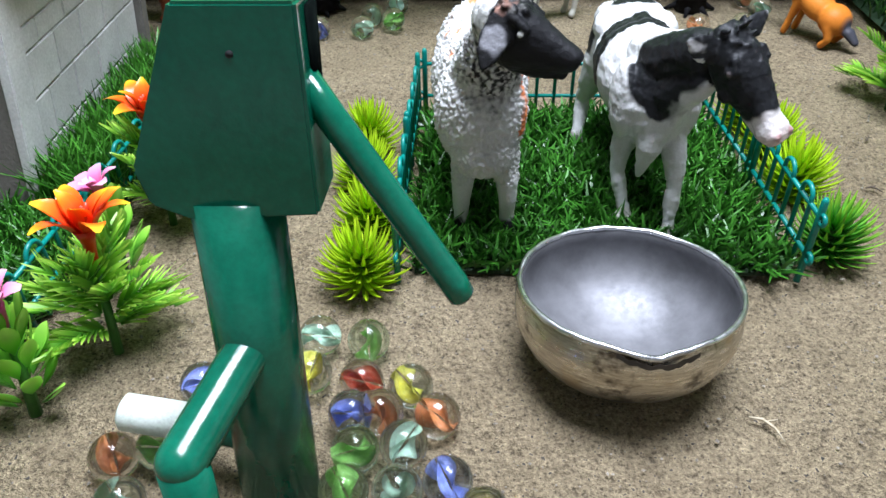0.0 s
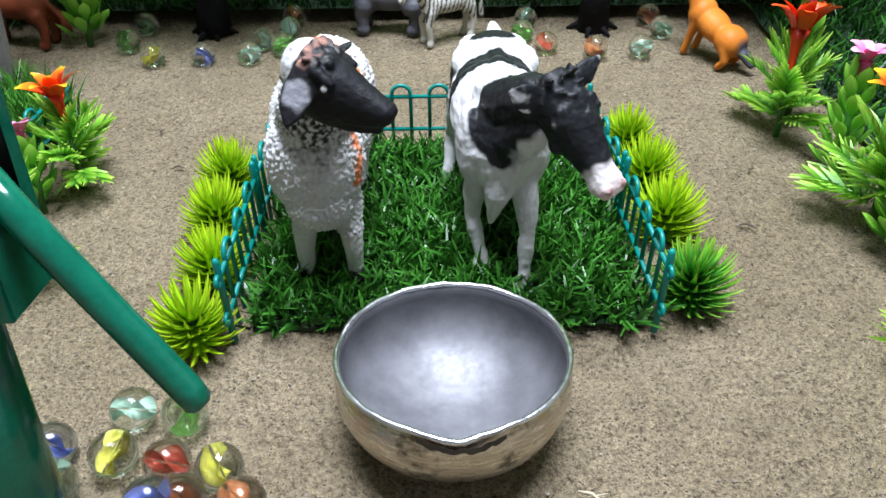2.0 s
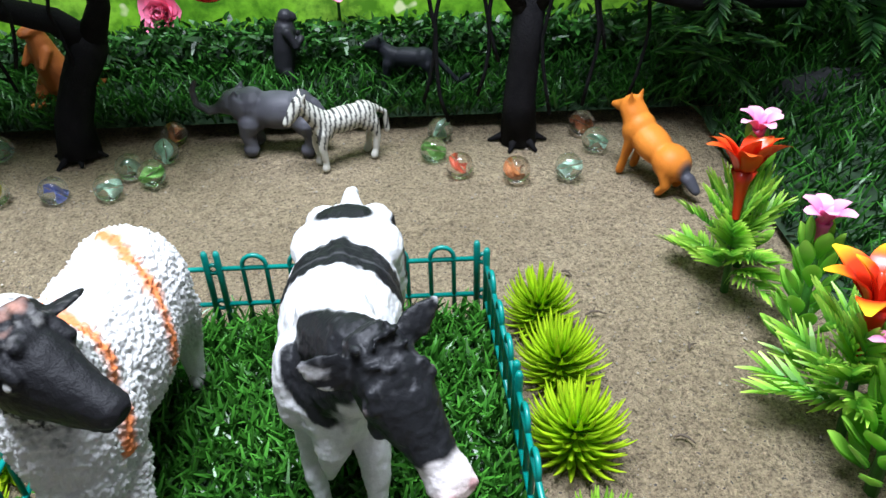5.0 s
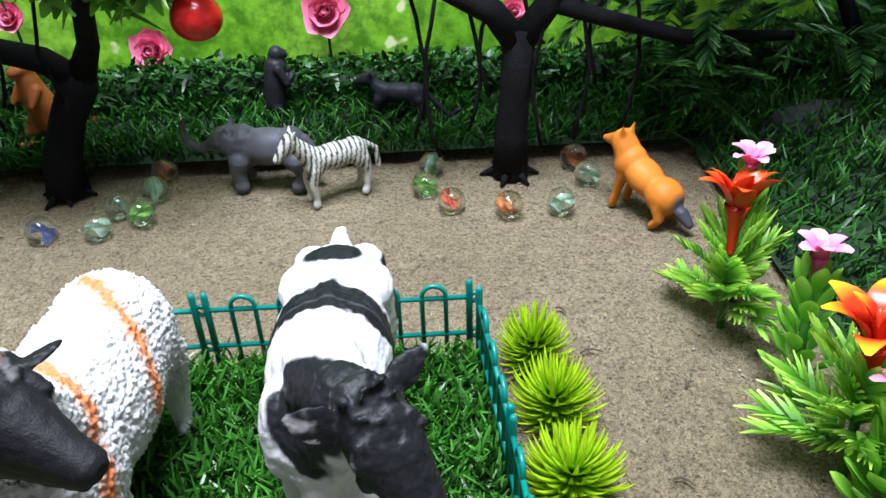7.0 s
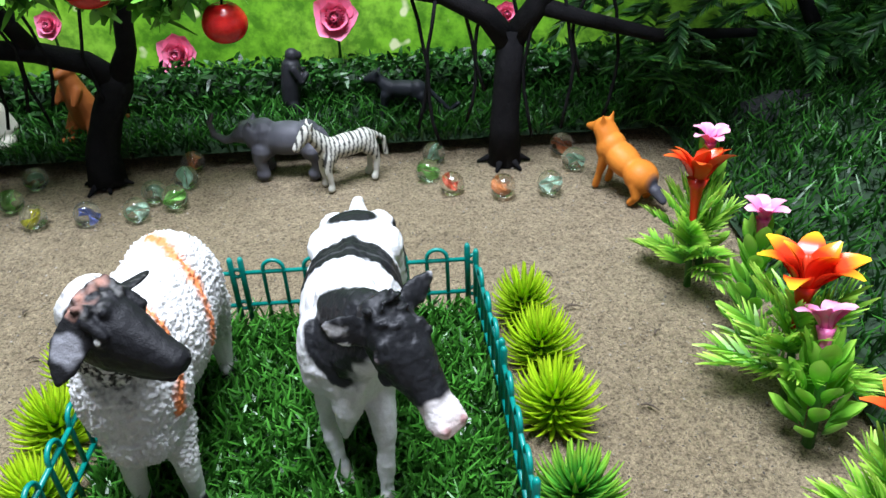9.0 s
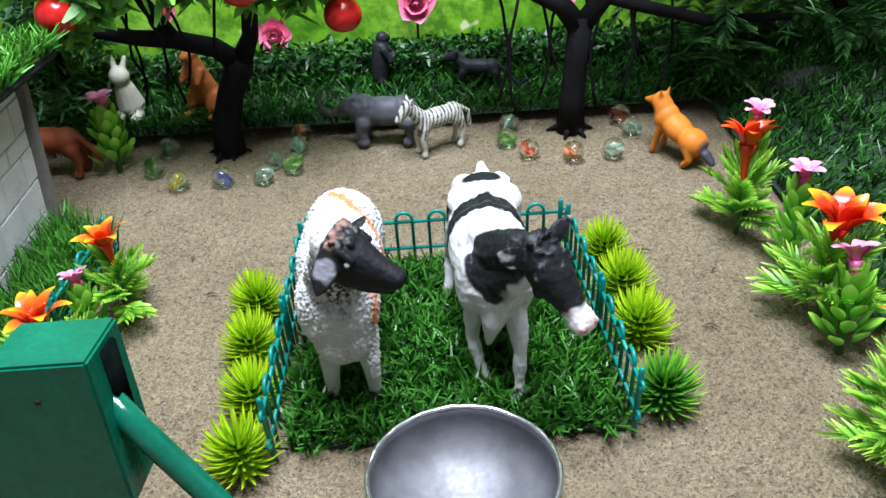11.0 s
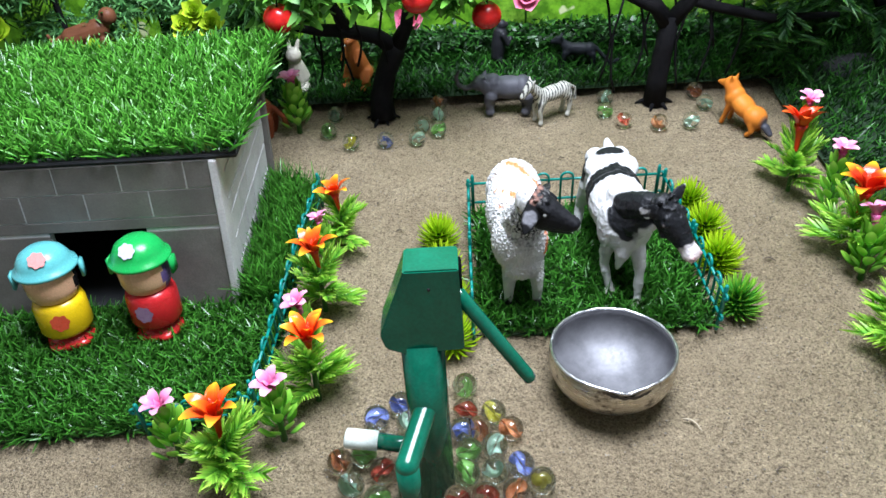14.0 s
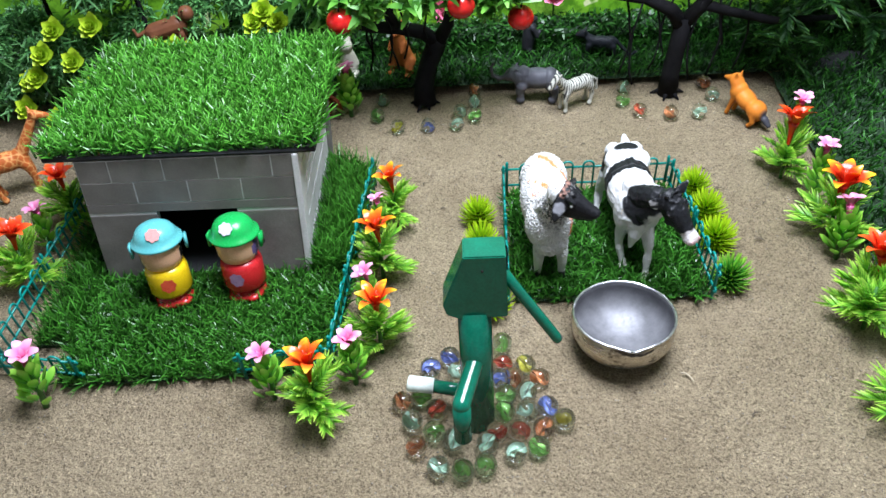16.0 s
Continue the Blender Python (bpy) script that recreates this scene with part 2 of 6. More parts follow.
APPLE = surface("apple_red", (0.42, 0.008, 0.01), (0.6, 0.02, 0.015), rough=0.15, bump=0)
TOY = painted("painted_toy")
WOOL = painted("painted_wool", 0.55, 0.5, 1500, 0.0005)
PLASTICS = {}


def plastic(key, colour, rough=0.25):
    if key not in PLASTICS:
        PLASTICS[key] = surface(key, tuple(c * 0.92 for c in colour), colour, rough=rough, bump=0.04, scale=60)
    return PLASTICS[key]


# ---- shapes ----
def thing(name, label, category, group="", kind="", at=None):
    ob = new(name)
    ob.empty_display_size = 0.01
    if at is not None:
        ob.matrix_basis = at
    return tagged(ob, label, category, group, kind)


def mesh_of(name, bm, material, smooth=True):
    me = bpy.data.meshes.new(name)
    bm.to_mesh(me)
    bm.free()
    for p in me.polygons:
        p.use_smooth = smooth
    for m in (material if isinstance(material, (list, tuple)) else [material]):
        me.materials.append(m)
    return me


def part(name, bm, material, parent, label="", at=None, smooth=True):
    me = bm if isinstance(bm, bpy.types.Mesh) else mesh_of(name, bm, material, smooth)
    ob = new(name, me)
    ob.parent = parent
    if at is not None:
        ob.matrix_basis = at
    return tagged(ob, label)


def array_mesh(name, verts, faces, material, along=None, smooth=False):
    me = bpy.data.meshes.new(name)
    me.from_pydata(verts.tolist() if isinstance(verts, np.ndarray) else verts, [], faces.tolist() if isinstance(faces, np.ndarray) else faces)
    if along is not None:
        uv = me.uv_layers.new(name="UVMap")
        idx = np.empty(len(me.loops), dtype=np.int32)
        me.loops.foreach_get("vertex_index", idx)
        a = np.asarray(along, dtype=np.float32)[idx]
        uv.data.foreach_set("uv", np.stack([a, np.zeros_like(a)], 1).ravel())
    me.polygons.foreach_set("use_smooth", [smooth] * len(me.polygons))
    me.materials.append(material)
    me.update()
    return me


def box(bm, x0, x1, y0, y1, z0, z1, bevel=0.0):
    r = bmesh.ops.create_cube(bm, size=1.0)
    for v in r["verts"]:
        v.co = Vector((x0 + (v.co.x + 0.5) * (x1 - x0), y0 + (v.co.y + 0.5) * (y1 - y0), z0 + (v.co.z + 0.5) * (z1 - z0)))
    if bevel:
        es = list({e for v in r["verts"] for e in v.link_edges})
        bmesh.ops.bevel(bm, geom=es, offset=bevel, segments=2, affect="EDGES")


def tube(bm, pts, radii, sides=8, caps=True):
    """A round bar swept along points."""
    pts = [Vector(p) for p in pts]
    if isinstance(radii, (int, float)):
        radii = [radii] * len(pts)
    rings, ref = [], None
    for i, p in enumerate(pts):
        d = (pts[min(i + 1, len(pts) - 1)] - pts[max(i - 1, 0)]).normalized()
        if ref is None:
            ref = Vector((0, 0, 1)) if abs(d.z) < 0.9 else Vector((1, 0, 0))
        u = (ref - d * ref.dot(d)).normalized()
        w, ref = d.cross(u), u
        rings.append([bm.verts.new(p + (u * math.cos(a) + w * math.sin(a)) * radii[i]) for a in [2 * math.pi * k / sides for k in range(sides)]])
    for a, b in zip(rings, rings[1:]):
        for k in range(sides):
            bm.faces.new((a[k], a[(k + 1) % sides], b[(k + 1) % sides], b[k]))
    if caps:
        bm.faces.new(rings[0][::-1])
        bm.faces.new(rings[-1])


def lathe(bm, profile, sides=40, slot=0, centre=(0, 0)):
    """Turn (radius, height) pairs round the upright axis."""
    rings = []
    for r, z in profile:
        if r < 1e-6:
            rings.append([bm.verts.new((centre[0], centre[1], z))])
        else:
            rings.append([bm.verts.new((centre[0] + r * math.cos(2 * math.pi * k / sides), centre[1] + r * math.sin(2 * math.pi * k / sides), z)) for k in range(sides)])
    for a, b in zip(rings, rings[1:]):
        for k in range(sides):
            q = (k + 1) % sides
            vs = [a[k % len(a)], a[q % len(a)], b[q % len(b)], b[k % len(b)]]
            vs = list(dict.fromkeys(vs))
            if len(vs) > 2:
                bm.faces.new(vs).material_index = slot


def ball(bm, c, r, rot=None, seg=16, rings=10):
    r = (r, r, r) if isinstance(r, (int, float)) else r
    m = Matrix.LocRotScale(c, Euler([radians(a) for a in rot]) if rot else None, r)
    return bmesh.ops.create_uvsphere(bm, u_segments=seg, v_segments=rings, radius=1.0, matrix=m)["verts"]


def limb(bm, pts, radii):
    """A chain of overlapping balls and bars, for bodies."""
    tube(bm, pts, radii, 12)
    for p, r in zip(pts, radii):
        ball(bm, p, r, None, 10, 6)


def leaf_mesh(name, length, width, material, bend=0.0, fold=0.15, thick=0.0, steps=5, shape=0.7, late=1.0, tip=0.97):
    """One leaf or petal from the origin along +y, bent upward or down, with a shallow fold and real thickness."""
    verts, faces, along = [], [], []
    for side in ((0,) if not thick else (0, 1)):
        base, y, z0 = len(verts), 0.0, 0.0
        for i in range(steps + 1):
            t = i / steps
            w = width * 0.5 * max(math.sin(math.pi * min(t ** shape, 1.0) * tip + 0.06), 0.03)
            if i:
                a = bend * (t - 0.5 / steps) ** late
                y += length / steps * math.cos(a)
                z0 += length / steps * math.sin(a)
            z = z0 + (thick if side else 0) * (1 - abs(2 * t - 1) ** 3)
            for x in (-w, 0.0, w):
                verts.append((x, y, z + abs(x) * fold * (1 if not side else 0.2)))
                along.append(t)
        for i in range(steps):
            for k in range(2):
                q = base + i * 3 + k
                f = (q, q + 1, q + 4, q + 3)
                faces.append(f if not side else f[::-1])
    return array_mesh(name, verts, faces, material, along, True)


def blades(name, points, ups, length, width, lean, material, seed, jitter=0.35, bendy=0.5):
    """Grass blades: narrow bent strips standing on the points, leaning at random."""
    rng = np.random.default_rng(seed)
    n = len(points)
    L = length * rng.uniform(1 - jitter, 1 + jitter, n)[:, None]
    az = rng.uniform(0, 2 * np.pi, n)
    out = np.stack([np.cos(az), np.sin(az), np.zeros(n)], 1)
    tilt = lean * rng.uniform(0.1, 1.0, n)[:, None]
    d = ups * np.cos(tilt) + out * np.sin(tilt)
    side = np.cross(d, rng.normal(size=(n, 3)))
    side /= np.linalg.norm(side, axis=1)[:, None] + 1e-9
    w = width * rng.uniform(0.7, 1.2, n)[:, None]
    mid = points + d * L * 0.55
    tip = mid + (d + out * bendy * rng.uniform(0, 1, n)[:, None] - np.array([0, 0, 0.15])) * L * 0.45
    V = np.stack([points - side * w * 0.5, points + side * w * 0.5, mid + side * w * 0.45, mid - side * w * 0.45, tip + side * w * 0.12, tip - side * w * 0.12], 1).reshape(-1, 3)
    k = np.arange(n)[:, None] * 6
    F = np.concatenate([k + np.array([0, 1, 2, 3]), k + np.array([3, 2, 4, 5])], 0)
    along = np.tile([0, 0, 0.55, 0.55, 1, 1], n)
    return array_mesh(name, V, F, material, along)


def baked(bm, voxel, smooth, name):
    """Fuse overlapping solids into one skin."""
    me = bpy.data.meshes.new(name + "_raw")
    bm.to_mesh(me)
    bm.free()
    ob = new(name + "_raw", me)
    r = ob.modifiers.new("fuse", "REMESH")
    r.mode, r.voxel_size = "VOXEL", voxel
    s = ob.modifiers.new("smooth", "SMOOTH")
    s.factor, s.iterations = 0.5, smooth
    out = bpy.data.meshes.new_from_object(ob.evaluated_get(bpy.context.evaluated_depsgraph_get()))
    bpy.data.objects.remove(ob)
    bpy.data.meshes.remove(me)
    return out


def figure(name, bm, paint, label, category, voxel=0.0012, smooth=4, material=None, rough=None, at=None, group=""):
    """A moulded toy figure: one fused mesh with its paint."""
    me = baked(bm, voxel, smooth, name)
    n = len(me.vertices)
    co = np.empty(n * 3, dtype=np.float32)
    me.vertices.foreach_get("co", co)
    co = co.reshape(-1, 3)
    if rough:
        no = np.empty(n * 3, dtype=np.float32)
        me.vertices.foreach_get("normal", no)
        no = no.reshape(-1, 3)
        for i in range(n):
            co[i] += no[i] * rough(Vector(co[i]))
        me.vertices.foreach_set("co", co.ravel())
    layer = me.color_attributes.new("paint", "FLOAT_COLOR", "POINT")
    cols = np.array([(*paint(Vector(c)), 1.0) for c in co], dtype=np.float32)
    layer.data.foreach_set("color", cols.ravel())
    me.polygons.foreach_set("use_smooth", [True] * len(me.polygons))
    me.materials.clear()
    me.materials.append(material or TOY)
    me.update()
    ob = new(name, me)
    if at is not None:
        ob.matrix_basis = at
    return tagged(ob, label, category, group)


def blend(a, b, f):
    f = min(max(f, 0.0), 1.0)
    return tuple(x + (y - x) * f for x, y in zip(a, b))


def inside(p, c, r, soft=0.12, wobble=0.25, freq=90):
    """How far p is inside a ragged ball: 1 inside, 0 outside."""
    r = (r, r, r) if isinstance(r, (int, float)) else r
    d = math.sqrt(sum(((p[i] - c[i]) / r[i]) ** 2 for i in range(3))) + wobble * noise.noise(p * freq)
    return min(max((1 - d) / soft + 0.5, 0.0), 1.0)


def along_bar(p, a, c):
    """Where p lies beside the line from a to c: share of the way, and distance."""
    a, c = Vector(a), Vector(c)
    v = c - a
    u = min(max((p - a).dot(v) / v.length_squared, 0.0), 1.0)
    return u, (p - a - v * u).length


# ---- the setting ----
def build_ground():
    nx, ny = 460, 380
    xs, ys = np.linspace(-0.95, 0.85, nx), np.linspace(-0.45, 0.9, ny)
    verts = [(x, y, 0.0025 * noise.noise((x * 14, y * 14, 0)) + 0.0012 * noise.noise((x * 60, y * 60, 3)) + 0.0009 * noise.noise((x * 170, y * 170, 7)) - 0.001) for y in ys for x in xs]
    faces = [(j * nx + i, j * nx + i + 1, (j + 1) * nx + i + 1, (j + 1) * nx + i) for j in range(ny - 1) for i in range(nx - 1)]
    ob = new("ground", array_mesh("ground", verts, faces, SAND, None, True))
    tagged(ob, "fine beige sand spread over the whole display", "sand", kind="structure")
    rng = np.random.default_rng(4)
    n = 13000
    p = np.stack([rng.uniform(-0.5, 0.45, n), rng.uniform(-0.02, 0.66, n), np.zeros(n)], 1)
    s = (0.0003 + 0.0006 * rng.random(n) ** 4)[:, None, None]
    octa = np.array([(1, 0, 0), (-1, 0, 0), (0, 1, 0), (0, -1, 0), (0, 0, 1), (0, 0, -1)], float)
    V = (p[:, None, :] + octa[None] * s * rng.uniform(0.6, 1.3, (n, 1, 3))).reshape(-1, 3)
    F = (np.arange(n)[:, None, None] * 6 + np.array([(0, 2, 4), (2, 1, 4), (1, 3, 4), (3, 0, 4), (2, 0, 5), (1, 2, 5), (3, 1, 5), (0, 3, 5)])[None]).reshape(-1, 3)
    grit = new("sand_grains", array_mesh("sand_grains", V, F, GRIT))
    tagged(grit, "loose pale and dark grains lying on the sand", "sand grains", kind="stuff")


def build_board():
    bm = bmesh.new()
    box(bm, -0.95, 0.85, -0.45, 0.9, -0.03, -0.008)
    ob = new("display_board", mesh_of("display_board", bm, surface("raw_board", (0.3, 0.2, 0.11), (0.4, 0.28, 0.17), scale=20, rough=0.7), False))
    tagged(ob, "plain wooden board carrying the sand", "board", kind="structure")


def build_room():
    paint = surface("wall_paint", (0.68, 0.68, 0.67), (0.76, 0.76, 0.75), scale=3, fine=80, rough=0.8)
    for name, b in (("floor", (-1.6, 1.6, -1.7, 1.4, -0.08, -0.03)), ("ceiling", (-1.6, 1.6, -1.7, 1.4, 1.6, 1.65)),
                    ("wall_north", (-1.6, 1.6, 1.4, 1.45, -0.08, 1.65)), ("wall_south", (-1.6, 1.6, -1.75, -1.7, -0.08, 1.65)),
                    ("wall_west", (-1.65, -1.6, -1.75, 1.45, -0.08, 1.65)), ("wall_east", (1.6, 1.65, -1.75, 1.45, -0.08, 1.65))):
        bm = bmesh.new()
        box(bm, *b)
        ob = new(name, mesh_of(name, bm, paint, False))
        tagged(ob, "plain pale painted " + name.split("_")[0] + " of the room", name.split("_")[0], kind="structure")
    lampbox = thing("ceiling_lamp", "flat white lamp housing hung above the display", "lamp", at=look(LAMP_EYE, LAMP_AIM))
    bm = bmesh.new()
    box(bm, -0.31, 0.31, -0.24, 0.24, 0.004, 0.03, 0.004)
    part("housing", bm, plastic("lamp_white", (0.8, 0.8, 0.8)), lampbox)
    bm = bmesh.new()
    tube(bm, [(0, 0, 0.03), (0, 0, 0.53)], 0.01)
    part("rod", bm, plastic("lamp_white", (0.8, 0.8, 0.8)), lampbox)


def bank_height(x, y):
    """Grassy bank behind the sand, and the one along the side."""
    back = (0.007 if y > 0.666 else 0.0) + min(max((y - 0.70) / 0.07, 0), 1) * 0.012
    side = min(max((x - 0.345 - 0.06 * max(0.45 - y, 0)) / 0.25, 0), 1) * 0.08
    return max(back, side)


def build_banks():
    rng = np.random.default_rng(8)
    for name, x0, x1, y0, y1, n, label in (("grass_bank", -0.75, 0.75, 0.668, 0.79, 20000, "dark green artificial grass bank behind the sand"),
                                            ("side_grass_bank", 0.35, 0.8, 0.1, 0.667, 20000, "dark artificial grass slope beside the flower row")):
        nx, ny = 60, 30
        xs, ys = np.linspace(x0, x1, nx), np.linspace(y0, y1, ny)
        verts = [(x, y, bank_height(x, y) + 0.003) for y in ys for x in xs]
        faces = [(j * nx + i, j * nx + i + 1, (j + 1) * nx + i + 1, (j + 1) * nx + i) for j in range(ny - 1) for i in range(nx - 1)]
        ob = thing(name, label, "grass", kind="structure")
        part("backing", array_mesh("backing", verts, faces, MAT_BACKING, None, True), None, ob)
        p = np.stack([rng.uniform(x0, x1, n), rng.uniform(y0, y1, n), np.zeros(n)], 1)
        p[:, 2] = [bank_height(a, b) + 0.003 for a, b in p[:, :2]]
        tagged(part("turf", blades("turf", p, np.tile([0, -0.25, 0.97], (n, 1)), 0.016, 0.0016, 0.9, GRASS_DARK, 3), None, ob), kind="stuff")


def build_hedge():
    rng = np.random.default_rng(21)
    n = 16000
    x, y = rng.uniform(-0.75, 0.75, n), rng.uniform(0.73, 0.772, n)
    top = 0.043 + 0.009 * np.array([noise.noise((a * 25, 0, 5)) for a in x])
    p = np.stack([x, y, 0.012 + (top - 0.012) * rng.random(n) ** 0.6], 1)
    ups = rng.normal(size=(n, 3)) * 0.6 + np.array([0, -0.5, 0.5])
    ups /= np.linalg.norm(ups, axis=1)[:, None]
    ob = thing("hedge", "low dense hedge of small dark green leaves", "hedge", kind="structure")
    tagged(part("foliage", blades("foliage", p, ups, 0.008, 0.0035, 0.9, HEDGE, 5), None, ob), kind="stuff")
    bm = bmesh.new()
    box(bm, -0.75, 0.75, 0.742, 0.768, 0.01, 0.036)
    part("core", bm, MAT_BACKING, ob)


def build_poster():
    ob = thing("backdrop", "printed backdrop of a bright green lawn", "backdrop", kind="structure")
    bm = bmesh.new()
    box(bm, -0.95, 0.85, 0.797, 0.801, -0.02, 0.42)
    part("print", bm, poster_material(), ob, smooth=False)


build_room()
build_board()
build_ground()
build_banks()
build_hedge()
build_poster()


# ---- grass mats ----
def grass_mat(name, corners, z, thick, n, length, width, lean, material, label, seed, backing=MAT_BACKING, lift=None):
    """A cut piece of artificial turf: backing with thickness and its blades."""
    a, b, c, d = [np.array(p) for p in corners]
    ob = thing(name, label, "artificial grass")
    bm = bmesh.new()
    top = [bm.verts.new((*p, z + thick)) for p in (a, b, c, d)]
    low = [bm.verts.new((*p, z)) for p in (a, b, c, d)]
    bm.faces.new(top)
    bm.faces.new(low[::-1])
    for i in range(4):
        bm.faces.new((low[i], low[(i + 1) % 4], top[(i + 1) % 4], top[i]))
    part("backing", bm, backing, ob, smooth=False)
    rng = np.random.default_rng(seed)
    u, v = rng.uniform(-0.01, 1.01, (2, n, 1))
    p2 = a * (1 - u) * (1 - v) + b * u * (1 - v) + c * u * v + d * (1 - u) * v
    p = np.concatenate([p2, np.full((n, 1), z + thick)], 1)
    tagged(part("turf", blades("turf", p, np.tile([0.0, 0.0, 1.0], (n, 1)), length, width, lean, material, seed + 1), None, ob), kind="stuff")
    return ob


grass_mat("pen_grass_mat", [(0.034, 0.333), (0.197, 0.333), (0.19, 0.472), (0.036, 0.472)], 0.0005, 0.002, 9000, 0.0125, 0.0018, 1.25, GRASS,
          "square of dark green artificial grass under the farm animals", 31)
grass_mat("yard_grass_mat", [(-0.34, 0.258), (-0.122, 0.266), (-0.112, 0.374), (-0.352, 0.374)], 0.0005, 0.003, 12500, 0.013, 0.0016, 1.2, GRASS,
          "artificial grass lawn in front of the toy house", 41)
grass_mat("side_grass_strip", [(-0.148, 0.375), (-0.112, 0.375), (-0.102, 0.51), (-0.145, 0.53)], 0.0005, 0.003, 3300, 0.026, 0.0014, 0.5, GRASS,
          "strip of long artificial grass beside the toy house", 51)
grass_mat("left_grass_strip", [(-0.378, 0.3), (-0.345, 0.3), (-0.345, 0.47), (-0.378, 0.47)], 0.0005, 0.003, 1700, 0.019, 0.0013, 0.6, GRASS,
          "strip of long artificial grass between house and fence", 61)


# ---- toy house ----
HX0, HX1, HY0, HY1, HZ = -0.3385, -0.1515, 0.376, 0.528, 0.1245
ROOF = (-0.358, -0.128, 0.389, 0.572)
ROOF_PITCH = pose(0, 0.389, 0, -3, 0, 0) @ pose(0, -0.389, 0)


def build_house():
    house = thing("toy_house", "small grey cement house with scored blocks and a turf roof", "toy house", at=pose(0, 0, 0))
    rng = random.Random(5)
    t = 0.006
    # front wall with its doorway through it
    bm = bmesh.new()
    dx0, dx1, dz = -0.279, -0.208, 0.0745
    box(bm, HX0, dx0, HY0, HY0 + t, 0, HZ)
    box(bm, dx1, HX1, HY0, HY0 + t, 0, HZ)
    box(bm, dx0, dx1, HY0, HY0 + t, dz, HZ)
    front = part("front_wall", bm, MORTAR, house, smooth=False)
    bm = bmesh.new()
    box(bm, HX1 - t, HX1, HY0 + t, HY1, 0, HZ)
    side = part("side_wall", bm, MORTAR, house, smooth=False)
    bm = bmesh.new()
    box(bm, HX0, HX0 + t, HY0 + t, HY1, 0, HZ)
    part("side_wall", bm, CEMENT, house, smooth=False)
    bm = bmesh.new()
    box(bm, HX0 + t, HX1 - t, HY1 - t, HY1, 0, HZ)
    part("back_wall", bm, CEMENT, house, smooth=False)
    bm = bmesh.new()
    box(bm, HX0 + t, HX1 - t, HY0 + t, HY1 - t, 0.001, 0.004)
    part("house_floor", bm, BLACK_BACKING, house, smooth=False)
    # scored blocks
    rows = [0.003, 0.0265, 0.05, 0.0715, 0.083, 0.104, HZ]
    for r in range(6):
        z0, z1 = rows[r] + 0.0006, rows[r + 1] - 0.0006
        x = HX0 - (0.018 if r % 2 else 0)
        if r < 4:
            x = HX1
            for a, b in ((HX0, HX1),) if r == 3 else ((HX0, dx0), (dx1, HX1)):
                if r in (0, 3):
                    bm = bmesh.new()
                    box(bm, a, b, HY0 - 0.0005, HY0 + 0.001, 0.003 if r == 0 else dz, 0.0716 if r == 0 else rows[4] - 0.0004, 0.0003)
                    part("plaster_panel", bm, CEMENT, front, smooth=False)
        while x < HX1 - 0.001:
            x0, x1 = max(x, HX0) + 0.0006, min(x + 0.046, HX1) - 0.0006
            x += 0.046
            spans = [(x0, x1)]
            if z0 < dz - 0.002:
                spans = [(max(a, lo), min(b, hi)) for a, b in spans for lo, hi in ((HX0, dx0), (dx1, HX1))]
            for a, b in spans:
                if b - a > 0.002:
                    bm = bmesh.new()
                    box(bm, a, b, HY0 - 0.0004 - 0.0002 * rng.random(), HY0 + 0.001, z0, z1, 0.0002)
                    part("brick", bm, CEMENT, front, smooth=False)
        y = HY0 + 0.016 - (0.015 if r % 2 else 0)
        while y < HY1 - 0.001:
            y0, y1 = max(y, HY0 + 0.016) + 0.0005, min(y + 0.03, HY1) - 0.0005
            y += 0.03
            if y1 - y0 > 0.002:
                bm = bmesh.new()
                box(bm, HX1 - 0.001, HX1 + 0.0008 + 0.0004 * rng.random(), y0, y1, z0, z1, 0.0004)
                part("brick", bm, CEMENT_LIT, side, smooth=False)
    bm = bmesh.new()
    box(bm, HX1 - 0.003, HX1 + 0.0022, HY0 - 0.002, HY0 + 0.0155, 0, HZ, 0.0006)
    part("corner_post", bm, CEMENT_LIT, house, smooth=False)
    bm = bmesh.new()
    box(bm, HX1 - 0.004, HX1 + 0.005, HY1, HY1 + 0.009, 0, HZ, 0.0008)
    part("corner_post", bm, CEMENT, house, smooth=False)
    # roof
    # the walls stand askew: they lean back and a little aside
    askew = Matrix.Identity(4)
    askew[1][2], askew[1][3], askew[0][2] = 0.16, 0.0, 0.05
    for o in house.children_recursive:
        o.data.transform(askew)
    bm = bmesh.new()
    box(bm, *ROOF, HZ + 0.0005, HZ + 0.0045, 0.0008)
    part("roof", bm, BLACK_BACKING, house, at=ROOF_PITCH)


build_house()
turf = grass_mat("roof_turf", [(ROOF[0], ROOF[2]), (ROOF[1], ROOF[2]), (ROOF[1], ROOF[3]), (ROOF[0], ROOF[3])], HZ + 0.0047, 0.002, 15000, 0.015, 0.0018, 1.0, GRASS_ROOF_LIT,
                 "green artificial grass covering the house roof, lit tone in its colour", 71, BLACK_BACKING)
turf.matrix_basis = ROOF_PITCH


# ---- fences ----
def bar(pts, r=0.0011, sides=8):
    bm = bmesh.new()
    tube(bm, pts, r, sides)
    return bm


def arch_pts(s0, s1, h, low):
    mid, rad = (s0 + s1) / 2, (s1 - s0) / 2
    return [(s0, 0, low), (s0, 0, h - rad)] + [(mid - rad * math.cos(math.pi * k / 8), 0, h - rad + rad * math.sin(math.pi * k / 8)) for k in range(1, 8)] + [(s1, 0, h - rad), (s1, 0, low)]


